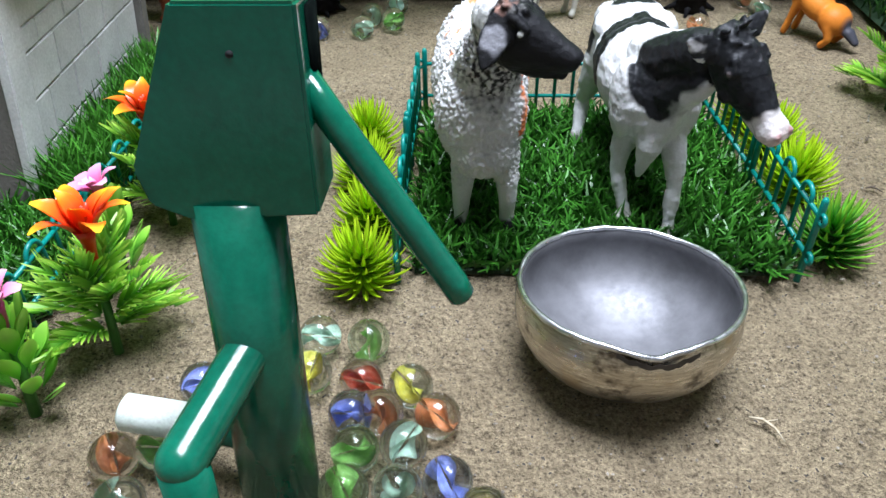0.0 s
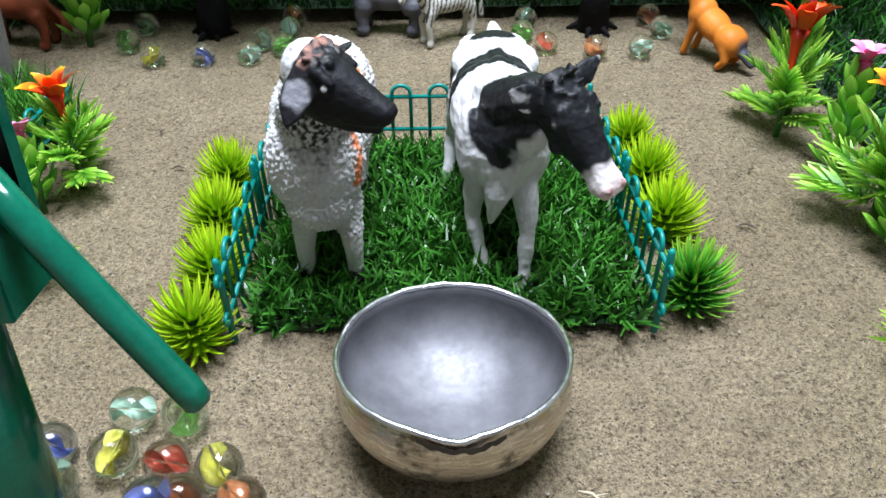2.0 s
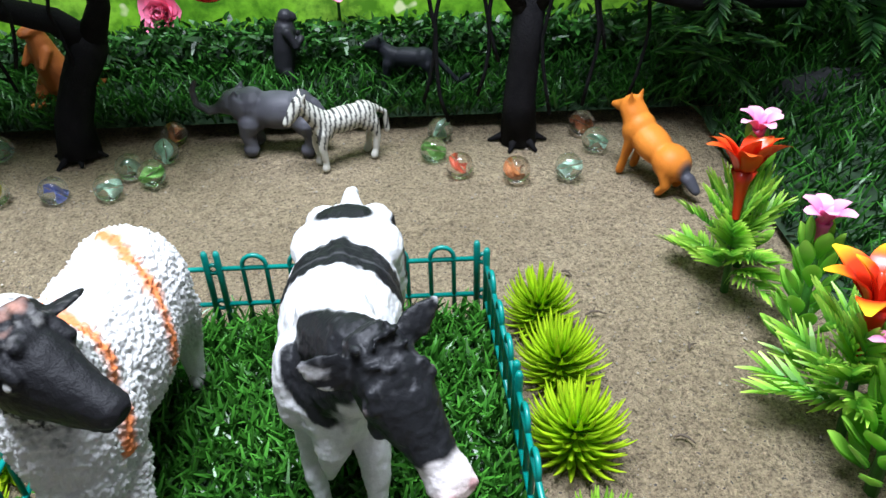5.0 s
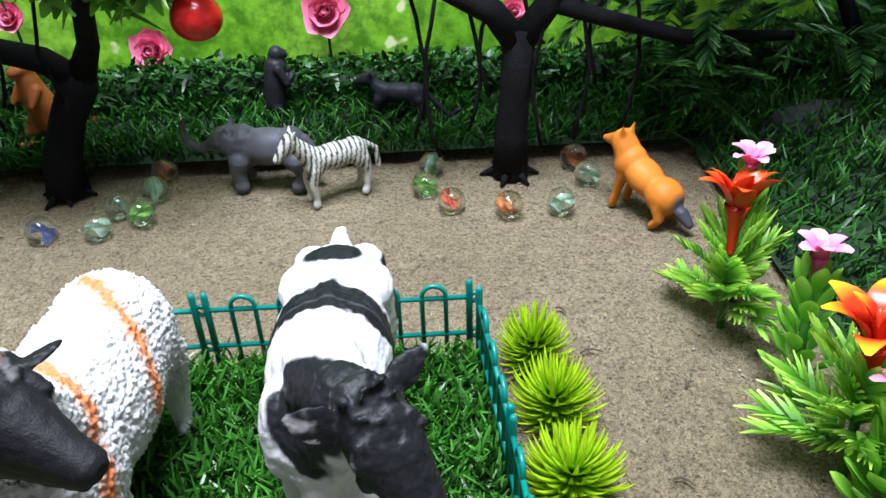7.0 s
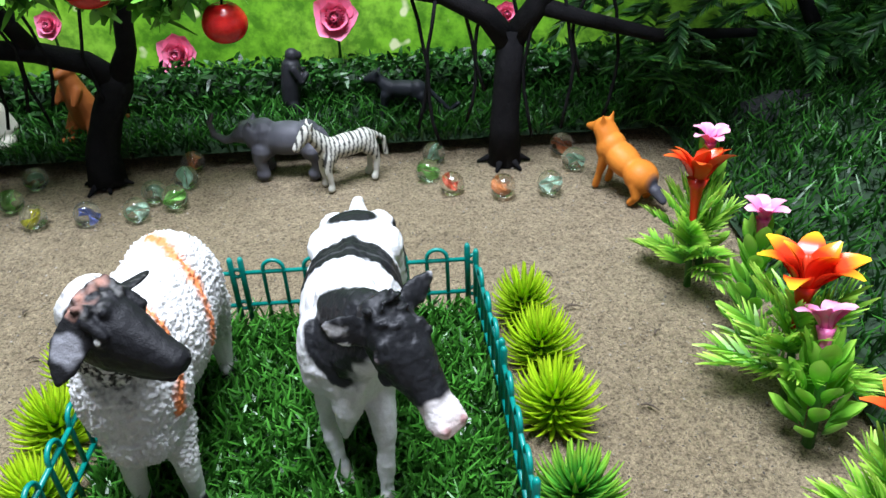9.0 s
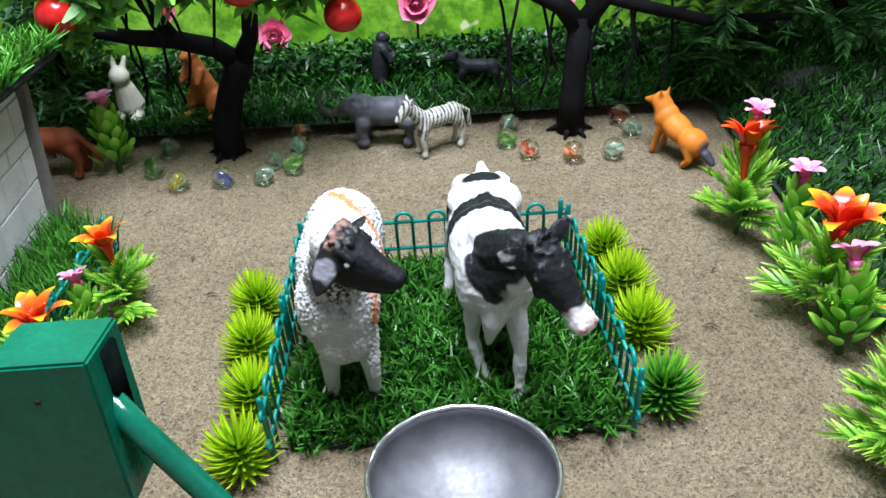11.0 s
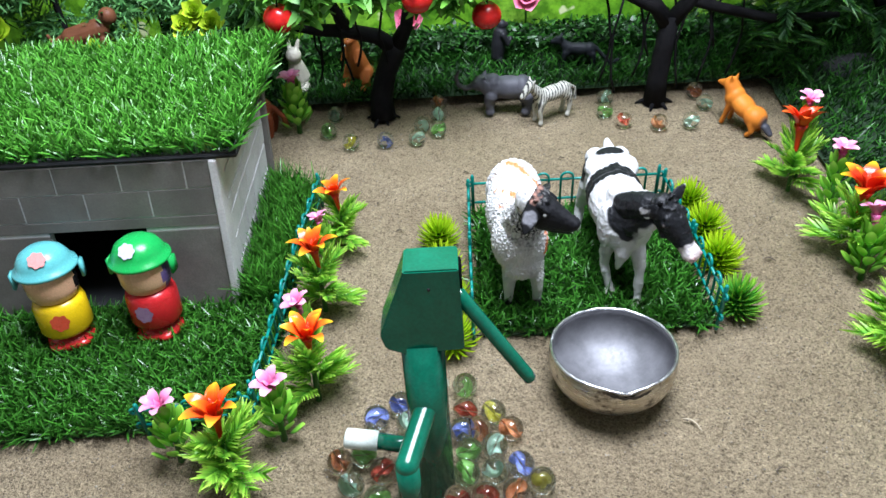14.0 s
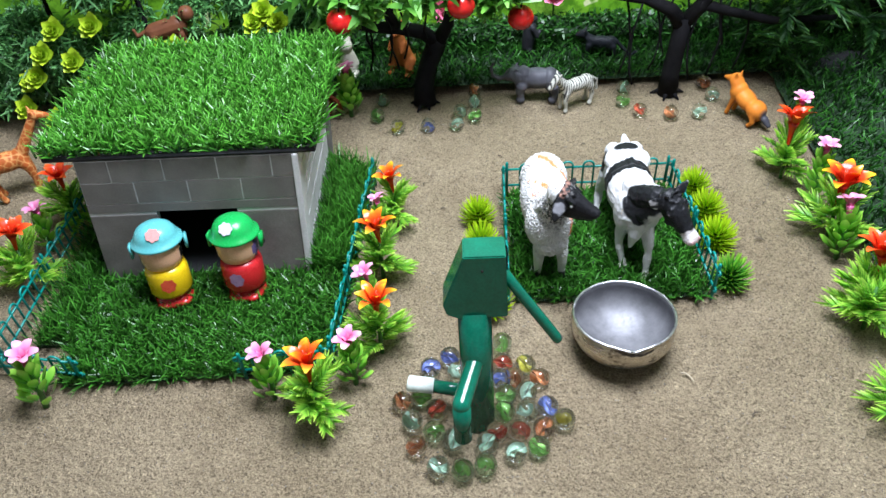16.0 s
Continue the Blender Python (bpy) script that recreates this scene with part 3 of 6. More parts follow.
def toy_fence(a, b, label, group, h=0.0425, step=0.0112):
    """A panel of moulded toy fence from a to b: two rails, even bars hooped together in pairs, and end posts with clasps."""
    d = Vector(b) - Vector(a)
    n = d.length
    f = thing("toy_fence", label, "fence", group, at=pose(a[0], a[1], 0, 0, 0, math.degrees(math.atan2(d.y, d.x))))
    low, high = h * 0.34, h * 0.8
    rail = mesh_of("rail", bar([(0, 0, 0), (n, 0, 0)], 0.0011), FENCE)
    for z in (low, high):
        part("rail", rail, None, f, at=pose(0, 0, z))
    count = max(3, round(n / step) | 1)
    pitch = n / count
    hoop = mesh_of("hoop", bar(arch_pts(0, pitch, h * 0.955, 0.0005), 0.00105), FENCE)
    for i in range(1, count - 1, 2):
        part("hoop", hoop, None, f, at=pose(i * pitch, 0, 0))
    bm = bmesh.new()
    tube(bm, [(0, 0, 0), (0, 0, h - 0.001), (0, 0, h + 0.0006)], [0.0015, 0.0015, 0.0009], 12)
    post = mesh_of("post", bm, FENCE)
    bm = bmesh.new()
    tube(bm, [(0.0022 * math.cos(k * math.pi / 6), 0, 0.0022 * math.sin(k * math.pi / 6)) for k in range(13)], 0.001, 8, False)
    clasp = mesh_of("clasp", bm, FENCE)
    for x, s in ((0, -1), (n, 1)):
        part("post", post, None, f, at=pose(x, 0, 0))
        for z in (low, high):
            part("clasp", clasp, None, f, at=pose(x + s * 0.0026, 0, z))
    return f


def fence_run(points, label, group, h):
    for a, b in zip(points, points[1:]):
        d = (Vector(b) - Vector(a)).normalized() * 0.0026
        toy_fence((a[0] + d.x, a[1] + d.y), (b[0] - d.x, b[1] - d.y), label, group, h)


PEN, YARD = "fences round the animal pen", "fences round the house yard"
fence_run([(0.031, 0.476), (0.0745, 0.476), (0.191, 0.476)], "teal plastic toy fence behind the farm animals", PEN, 0.0425)
fence_run([(0.027, 0.326), (0.028, 0.4), (0.030, 0.473)], "teal plastic toy fence beside the sheep", PEN, 0.0425)
fence_run([(0.2, 0.328), (0.197, 0.4), (0.192, 0.473)], "teal plastic toy fence beside the cow", PEN, 0.0425)
fence_run([(-0.119, 0.272), (-0.113, 0.35), (-0.107, 0.428), (-0.1, 0.505)], "teal plastic garden fence along the flower row", YARD, 0.035)
fence_run([(-0.192, 0.262), (-0.122, 0.268)], "teal plastic garden fence at the yard's front corner", YARD, 0.032)
fence_run([(-0.395, 0.28), (-0.391, 0.375), (-0.386, 0.472)], "teal plastic garden fence on the yard's far side", YARD, 0.038)
fence_run([(-0.395, 0.274), (-0.322, 0.262)], "teal plastic garden fence at the yard's other corner", YARD, 0.034)


# ---- plants ----
def finger_tier(name, z, n, length, width, start, end, turn, material, rng):
    """A ring of flat pointed needles that leave the stem at one slope and curve to another."""
    verts, faces, along = [], [], []
    for k in range(n):
        az = 2 * math.pi * (k + rng.uniform(-0.18, 0.18)) / n + turn
        out, side = Vector((math.cos(az), math.sin(az), 0)), Vector((-math.sin(az), math.cos(az), 0))
        size, twist = length * rng.uniform(0.9, 1.08), rng.uniform(-0.25, 0.25)
        p, base = Vector((0, 0, z)) + out * 0.0012, len(verts)
        for i in range(6):
            t = i / 5
            a = start + (end - start) * t + rng.uniform(-0.04, 0.04)
            d = out * math.cos(a) + Vector((0, 0, math.sin(a)))
            up = d.cross(side).normalized() * -1
            w = width * (0.62, 0.95, 1.0, 0.86, 0.55, 0.12)[i] * 0.5
            across = (side + up * twist).normalized()
            verts += [tuple(p - across * w), tuple(p - up * w * 0.45), tuple(p + across * w)]
            along += [t] * 3
            p = p + d * size / 5
        for i in range(5):
            q = base + i * 3
            faces += [(q, q + 1, q + 4, q + 3), (q + 1, q + 2, q + 5, q + 4), (q + 2, q, q + 3, q + 5)]
    return array_mesh(name, verts, faces, material, along, True)


def needle_bush(seed, material, radius=0.0205, height=0.026):
    """A dome of finger-like needles in tiers, curving upward from a short stem."""
    b = thing("spiky_bush", "", "plant", at=pose(0, 0, 0))
    rng = random.Random(seed)
    bm = bmesh.new()
    tube(bm, [(0, 0, 0), (0, 0, height * 0.6)], [0.0025, 0.0014])
    part("stem", bm, STEM, b)
    for tier, (z, size, start, end, n) in enumerate(((0.08, 1.0, -0.05, 0.85, 18), (0.17, 1.05, 0.05, 1.05, 19), (0.26, 1.05, 0.15, 1.2, 19), (0.35, 1.03, 0.3, 1.32, 18),
                                                     (0.44, 0.98, 0.5, 1.4, 16), (0.52, 0.9, 0.75, 1.46, 13), (0.58, 0.82, 1.0, 1.5, 9), (0.62, 0.74, 1.3, 1.54, 5))):
        part("leaf_tier", finger_tier("leaf_tier", height * z, n, radius * size, 0.0026, start, end, tier * 0.37, material, rng), None, b)
    return b


def frond_mesh(length, seed, material, pairs=11, leaflet=0.44, width=0.0019):
    """A feather-like frond: a curved rib with paired narrow leaflets."""
    pts, dirs = [], []
    for i in range(pairs):
        t = 0.16 + 0.84 * i / (pairs - 1)
        c = np.array([0, length * t, length * (0.55 * t - 0.42 * t * t)])
        for s in (-1, 1):
            pts.append(c)
            dirs.append(np.array([s * (1.0 - 0.55 * t), 0.5 + 0.75 * t, 0.28]))
    d = np.array(dirs)
    d /= np.linalg.norm(d, axis=1)[:, None]
    return blades("frond", np.array(pts), d, length * leaflet, width, 0.06, material, seed, 0.08, 0.1)


def fern_base(b, seed, n, length):
    rng = random.Random(seed)
    meshes = [frond_mesh(length, seed + k, FROND) for k in range(2)]
    for i in range(n):
        tier = i % 4
        tilt = (4, 22, 38, 52)[tier] + rng.uniform(-8, 8)
        part("frond", meshes[i % 2], None, b, at=pose(0, 0, 0.010 + 0.0055 * tier, 0, 0, i * 137.5 + rng.uniform(-10, 10)) @ pose(0, 0, 0, tilt, rng.uniform(-25, 25), 0))
    bm = bmesh.new()
    tube(bm, [(0, 0, 0), (0, 0, 0.045)], [0.002, 0.0014])
    part("stem", bm, STEM, b)


def lily_plant(seed, petal_mat, length=0.027, top=0.0635, size=0.9):
    b = thing("lily_plant", "", "flower", at=pose(0, 0, 0))
    rng = random.Random(seed)
    fern_base(b, seed, 26, length * 1.08)
    bm = bmesh.new()
    lathe(bm, [(0.0015, -0.004), (0.0021, 0.004), (0.0031, 0.011), (0.0052, 0.0165), (0.0048, 0.0162), (0.002, 0.01)], 12)
    uv = bm.loops.layers.uv.new("UVMap")
    for f in bm.faces:
        for l in f.loops:
            l[uv].uv = (0.1, 0)
    bloom = part("bloom", bm, petal_mat, b, "funnel-shaped plastic bloom", at=pose(0, 0, top - 0.0165, rng.uniform(-6, 8), rng.uniform(-8, 8), rng.uniform(0, 60)) @ Matrix.Scale(size, 4))
    outer = leaf_mesh("petal", 0.0235, 0.0096, petal_mat, -1.45, 0.35, 0.0006, 9, 1.15, 1.7, 0.93)
    inner = leaf_mesh("petal", 0.0205, 0.0088, petal_mat, -0.9, 0.5, 0.0006, 8, 1.1, 2.2, 0.94)
    for i in range(6):
        part("petal", outer, None, bloom, at=pose(0, 0, 0.0125, 0, 0, i * 60) @ pose(0, 0.003, 0, 74 + rng.uniform(-13, 9), rng.uniform(-16, 16), 0))
    for i in range(3):
        part("petal", inner, None, bloom, at=pose(0, 0, 0.013, 0, 0, i * 120 + 35) @ pose(0, 0.0018, 0, 80 + rng.uniform(-8, 6), rng.uniform(-20, 20), 0))
    bm = bmesh.new()
    tube(bm, [(0, 0, 0), (0.0006, 0, 0.008), (0.0016, 0, 0.0125), (0.0022, 0, 0.0148)], [0.0007, 0.0007, 0.0012, 0.0006], 8)
    stamen = mesh_of("stamen", bm, plastic("stamen_red", (0.62, 0.05, 0.015), 0.35))
    for i in range(4):
        part("stamen", stamen, None, bloom, at=pose(0, 0, 0.011, rng.uniform(-14, 14), rng.uniform(-14, 14), i * 90))
    return b


def pink_plant(seed, top=0.05, leaves=26):
    b = thing("pink_flower_plant", "", "flower", at=pose(0, 0, 0))
    rng = random.Random(seed)
    bm = bmesh.new()
    tube(bm, [(0, 0, 0), (0.001, 0, top * 0.5), (0, 0, top - 0.012)], [0.0022, 0.0017, 0.0013])
    part("stem", bm, STEM, b)
    me = leaf_mesh("leaf", 0.0152, 0.0068, FLESHY, 0.55, 0.25, 0.0015, 7, 1.35, 1.0, 0.95)
    for i in range(leaves):
        z = 0.004 + (top - 0.02) * (i / leaves)
        tilt = 28 + 36 * i / leaves + rng.uniform(-10, 10)
        reach = 0.007 * (1 - 0.5 * i / leaves) * rng.uniform(0.5, 1.0)
        part("leaf", me, None, b, at=pose(0, 0, z, 0, 0, i * 137.5) @ pose(0, reach, 0.001, tilt, 0, 0))
    bm = bmesh.new()
    lathe(bm, [(0.0012, 0), (0.002, 0.003), (0.0028, 0.008), (0.0036, 0.011), (0.002, 0.008)], 12)
    uv = bm.loops.layers.uv.new("UVMap")
    for f in bm.faces:
        for l in f.loops:
            l[uv].uv = (0.25, 0)
    bloom = part("bloom", bm, PINK, b, "pink plastic bloom", at=pose(0, 0, top - 0.014, rng.uniform(-12, 12), rng.uniform(-12, 12), rng.uniform(0, 60)) @ Matrix.Scale(0.9, 4))
    pm = leaf_mesh("petal", 0.0145, 0.0074, PINK, -1.6, 0.3, 0.0004, 7, 1.25, 2.0, 0.85)
    pi = leaf_mesh("petal", 0.0085, 0.0042, PINK, -0.3, 0.4, 0.0004, 6, 0.8)
    for i in range(6):
        part("petal", pm, None, bloom, at=pose(0, 0, 0.0095, 0, 0, i * 60) @ pose(0, 0.002, 0, 76 + rng.uniform(-12, 9), rng.uniform(-12, 12), 0))
    for i in range(4):
        part("petal", pi, None, bloom, at=pose(0, 0, 0.0095, 0, 0, i * 90 + 20) @ pose(0, 0.001, 0, 74, 0, 0))
    return b


def fern_bush(seed, length=0.029):
    b = thing("fern_bush", "", "plant", at=pose(0, 0, 0))
    fern_base(b, seed, 32, length * 1.05)
    return b


def drop(ob):
    for o in [*ob.children_recursive, ob]:
        bpy.data.objects.remove(o)


def plant_out(make, spots, label, group, lean=9.0):
    """Set plants out: build one per kind and copy it to its spots."""
    first = make
    for x, y, rot, scale in spots:
        c = copy_thing(first, pose(x, y - 0.055 * math.sin(radians(lean)), 0.0, -lean, 0, 0) @ pose(0, 0, 0, 0, 0, rot) @ Matrix.Scale(scale, 4))
        tagged(c, label, "", group)
    drop(first)


plant_out(needle_bush(100, NEEDLE_LIME), [(0.216, 0.47, 0, 0.95), (0.219, 0.435, 40, 1.0), (0.219, 0.397, 75, 1.05), (0.006, 0.402, 10, 1.0), (0.004, 0.44, 60, 0.95), (0.012, 0.365, 200, 0.95)],
          "lime green spiky plastic bush beside the pen fence", "bushes round the animal pen", 0.0)
plant_out(needle_bush(120, NEEDLE_LIME), [(0.012, 0.327, 20, 1.0)], "lime green spiky plastic bush at the pen corner", "bushes round the animal pen", 0.0)
plant_out(needle_bush(140, NEEDLE), [(0.219, 0.349, 30, 1.0)], "darker green spiky plastic bush at the pen corner", "bushes round the animal pen", 0.0)
LEFT, RIGHT = "flowers along the house yard", "flowers along the grass slope"
plant_out(lily_plant(200, LILY, 0.0225, 0.0585), [(-0.076, 0.452, 0, 0.9), (-0.084, 0.378, 50, 1.0), (-0.08, 0.293, 110, 1.0)], "orange lily with feathery green leaves beside the fence", LEFT)
plant_out(lily_plant(210, LILY, 0.023, 0.057), [(-0.126, 0.232, 20, 1.05)], "orange lily with feathery leaves at the yard corner", LEFT)
plant_out(pink_plant(220), [(-0.088, 0.43, 0, 0.9), (-0.091, 0.333, 70, 1.0), (-0.099, 0.262, 120, 1.05)], "pink flower with fleshy green leaves beside the fence", LEFT)
plant_out(pink_plant(230), [(-0.163, 0.25, 0, 1.05), (-0.348, 0.249, 90, 1.2)], "pink flower with fleshy leaves before the yard", LEFT)
plant_out(lily_plant(240, LILY_RED), [(-0.398, 0.465, 0, 0.95), (-0.41, 0.38, 60, 1.0)], "red lily with feathery leaves beyond the fence", LEFT)
plant_out(pink_plant(250), [(-0.411, 0.43, 0, 1.0)], "pink flower with fleshy leaves beyond the fence", LEFT)
plant_out(lily_plant(260, LILY_RED, 0.025, 0.059, 1.1), [(0.307, 0.496, 0, 1.0), (0.322, 0.318, 90, 1.0)], "bright red lily with feathery green leaves", RIGHT)
plant_out(lily_plant(270, LILY_GOLD, 0.026, 0.0555, 1.1), [(0.3215, 0.408, 20, 1.05)], "red lily with yellow petal tips and feathery leaves", RIGHT)
plant_out(pink_plant(280, 0.076, 30), [(0.32, 0.515, 0, 1.0)], "tall pink flower with fleshy leaves on the slope", RIGHT)
plant_out(pink_plant(285, 0.064, 30), [(0.322, 0.452, 60, 1.05)], "tall pink flower with fleshy green leaves", RIGHT)
plant_out(pink_plant(290, 0.052, 34), [(0.320, 0.382, 0, 1.15)], "pale pink flower with fleshy green leaves", RIGHT)
plant_out(fern_bush(300), [(0.313, 0.302, 0, 0.95), (0.312, 0.214, 40, 0.95)], "feathery green plastic bush on the sand", RIGHT)


# ---- hand pump ----
def build_pump():
    p = thing("hand_pump", "dark green enamelled toy hand pump leaning among marbles", "hand pump", at=pose(-0.002, 0.217, -0.001, -9, 0, 0))
    bm = bmesh.new()
    tube(bm, [(0, 0, -0.002), (0, 0, 0.06), (0, 0, 0.1125)], [0.0122, 0.0118, 0.0117], 36)
    part("pipe", bm, PUMP, p)
    bm = bmesh.new()
    prof = [(-0.006, 0.160), (0.0213, 0.160), (0.0223, 0.110), (-0.009, 0.1085), (-0.0185, 0.1125), (-0.021, 0.1215)]
    y0, y1 = -0.0085, 0.0145
    fr, bk = [bm.verts.new((x, y0, z)) for x, z in prof], [bm.verts.new((x, y1, z)) for x, z in prof]
    bm.faces.new(fr[::-1])
    bm.faces.new(bk)
    for i in range(6):
        q = (i + 1) % 6
        bm.faces.new((fr[i], fr[q], bk[q], bk[i]))
    bmesh.ops.recalc_face_normals(bm, faces=bm.faces)
    bmesh.ops.bevel(bm, geom=list(bm.edges), offset=0.0008, segments=2, affect="EDGES")
    head = part("head", bm, PUMP, p, smooth=False)
    # No recess is cut: a raised black block carries the slot's inner shade.
    bm = bmesh.new()
    box(bm, 0.0209, 0.0229, -0.0005, 0.0075, 0.131, 0.1575, 0.0004)
    part("handle_slot", bm, surface("slot_shade_black", (0.002, 0.003, 0.003), (0.004, 0.006, 0.005), rough=0.95, bump=0, ior=1.05), head, "raised black block in place of the handle slot's shade")
    # Flat black disc, the pin hole's inner dark put into colour.
    bm = bmesh.new()
    tube(bm, [(0.006, -0.0088, 0.149), (0.006, -0.008, 0.149)], 0.0009)
    part("pin", bm, BLACK_BACKING, head, "small black disc in place of a pin hole")
    bm = bmesh.new()
    tube(bm, [(0.017, 0.002, 0.1445), (0.0255, -0.001, 0.1325), (0.0545, -0.0058, 0.0895), (0.0565, -0.006, 0.086), (0.0572, -0.0061, 0.085)], [0.0038, 0.0038, 0.0038, 0.0036, 0.0026], 20)
    part("handle", bm, PUMP, p)
    bm = bmesh.new()
    tube(bm, [(0.0, -0.004, 0.070), (-0.0112, -0.0372, 0.0575)], 0.0064, 28, False)
    tube(bm, [(-0.0112, -0.0372, 0.0575), (-0.0112, -0.0345, 0.0215)], 0.0064, 28)
    ball(bm, (-0.0112, -0.0372, 0.0575), 0.0064, None, 28, 16)
    spout = part("spout", bm, PUMP, p)
    bm = bmesh.new()
    tube(bm, [(-0.006, 0.009, 0.022), (-0.034, 0.0148, 0.0235)], 0.0052, 20)
    part("side_pipe", bm, PUMP, p)
    bm = bmesh.new()
    tube(bm, [(-0.0335, 0.0147, 0.0235), (-0.0525, 0.0157, 0.0262), (-0.0532, 0.0158, 0.0263)], [0.0062, 0.0062, 0.005], 20)
    part("cap", bm, WHITE_CAP, p, "white taped end cap")


build_pump()


# ---- bowl ----
def rim_dent(a):
    """Small nicks where the rim is bent in."""
    return sum(deep * math.exp(-((math.sin((a - at) / 2) * 2) / wide) ** 2) for at, deep, wide in ((-1.5, 0.0012, 0.1), (-1.3, 0.0008, 0.07), (2.95, 0.0011, 0.1), (0.9, 0.0006, 0.14)))


def build_bowl():
    bowl = thing("steel_bowl", "dented round steel bowl with a black-stained rim on the sand", "bowl", at=pose(0.1155, 0.2825, -0.004, -7, 0, 0))
    R = 0.0412
    bm = bmesh.new()
    outer = []
    for k in range(19):
        a = -math.pi / 2 + (math.pi / 2 + 0.28) * k / 18
        outer.append((R * math.cos(a), 0.031 + 0.032 * math.sin(a) if a < 0 else 0.031 + 0.032 * math.sin(a)))
    outer[0] = (0.0, outer[0][1])
    lathe(bm, outer, 72)
    rim_r, rim_z = outer[-1]
    for v in bm.verts:
        ang = math.atan2(v.co.y, v.co.x)
        # pouring lip and small dents in the rim
        lip = max(0.0, 1 - abs((ang + math.pi / 2 + 0.05)) / 0.3) * max(0, (v.co.z - 0.028) / 0.012)
        v.co.z -= 0.0016 * lip + rim_dent(ang) * max(0, (v.co.z - 0.03) / 0.01)
        v.co.y -= 0.0012 * lip
        v.co += Vector((v.co.x, v.co.y, 0)) * 0.016 * noise.noise(v.co * 45)
    part("outer_shell", bm, STEEL_OUT, bowl, "tarnished outer steel with dark stains")
    bm = bmesh.new()
    inner = []
    for k in range(17):
        a = -math.pi / 2 + (math.pi / 2 + 0.2) * k / 16
        inner.append(((R - 0.002) * math.cos(a), 0.032 + (0.0245 if a < 0 else 0.032) * math.sin(a)))
    inner[0] = (0.0, inner[0][1])
    inner.append((rim_r - 0.0005, rim_z - 0.0002))
    lathe(bm, inner, 72)
    for v in bm.verts:
        ang = math.atan2(v.co.y, v.co.x)
        lip = max(0.0, 1 - abs((ang + math.pi / 2 + 0.05)) / 0.3) * max(0, (v.co.z - 0.028) / 0.012)
        v.co.z -= 0.0016 * lip + rim_dent(ang) * max(0, (v.co.z - 0.03) / 0.01)
        v.co.y -= 0.0012 * lip
        v.co.z += 0.0005 * noise.noise(v.co * 60)
    for f in bm.faces:
        f.normal_flip()
    part("inner_shell", bm, STEEL_IN, bowl, "smooth dull grey steel inside")
    bm = bmesh.new()
    pts = []
    for k in range(97):
        a = 2 * math.pi * k / 96
        lip = max(0.0, 1 - abs(((a + math.pi / 2 + 0.05 + math.pi) % (2 * math.pi)) - math.pi) / 0.3)
        pts.append((rim_r * math.cos(a), rim_r * math.sin(a) - 0.0012 * lip, rim_z - 0.0016 * lip - rim_dent(a) + 0.0005 * noise.noise((8 * math.cos(a), 8 * math.sin(a), 0))))
    tube(bm, pts, [0.00105 + 0.0004 * noise.noise((p[0] * 160, p[1] * 160, 4)) for p in pts], 8, False)
    part("rim", bm, RIM, bowl, "rolled bright rim")
    # burnt band hanging from the lip
    bm = bmesh.new()
    cols = []
    for k in range(25):
        a = -1.86 + 0.66 * k / 24
        sag = 0.0032 * math.sin(math.pi * k / 24) + 0.0016 * noise.noise((k * 0.45, 2, 0))
        thick = 0.0009 + 0.0016 * abs(noise.noise((k * 0.3, 5, 1))) + 0.0006
        cols.append([bm.verts.new(((R + 0.0004) * math.cos(a) * s, (R + 0.0004) * math.sin(a) * s - 0.0009, 0.0398 - sag - thick * (1 - j / 2))) for j, s in ((0, 1.0), (1, 0.998), (2, 0.993))])
    for q, w in zip(cols, cols[1:]):
        for j in range(2):
            bm.faces.new((q[j], w[j], w[j + 1], q[j + 1]))
    part("stain", bm, STAIN, bowl, "black burnt stain below the lip")


build_bowl()


# ---- marbles ----
MR = 0.0082
SWIRLS = {"green": (0.38, 0.72, 0.2), "red": (0.6, 0.1, 0.05), "blue": (0.32, 0.4, 0.85), "yellow": (0.85, 0.78, 0.12), "mint": (0.62, 0.85, 0.7), "rust": (0.62, 0.24, 0.09)}
GLASS = {k: glass_material(k + "_glass", t) for k, t in (("clear", (0.95, 1.0, 0.96)), ("green", (0.88, 1.0, 0.88)), ("blue", (0.9, 0.94, 1.0)), ("warm", (1.0, 0.95, 0.9)))}


def build_marble(kind):
    m = thing("marble", "clear glass marble with a %s swirl on the sand" % kind, "marble", at=pose(0, 0, 0))
    bm = bmesh.new()
    ball(bm, (0, 0, 0), MR, None, 32, 20)
    part("glass_ball", bm, GLASS[{"blue": "blue", "red": "warm", "rust": "warm", "yellow": "clear", "mint": "clear"}.get(kind, "green")], m)
    vane_mat = plastic(kind + "_swirl", SWIRLS[kind], 0.4)
    for v in range(3):
        bm = bmesh.new()
        rows = []
        for i in range(11):
            t = i / 10 * 2 - 1
            w = MR * 0.52 * math.sqrt(max(1 - t * t, 0.02)) * (1.0, 0.8, 0.6)[v]
            a = v * 2.1 + t * 1.7
            row = []
            for q in (0.12, 0.55, 1.0):
                b = a + 0.5 * q
                row.append(bm.verts.new((w * q * math.cos(b), w * q * math.sin(b), t * MR * 0.8)))
            rows.append(row)
        for p, q in zip(rows, rows[1:]):
            for k in range(2):
                bm.faces.new((p[k], p[k + 1], q[k + 1], q[k]))
        bmesh.ops.solidify(bm, geom=list(bm.faces), thickness=0.0005)
        part("swirl", bm, vane_mat, m)
    return m


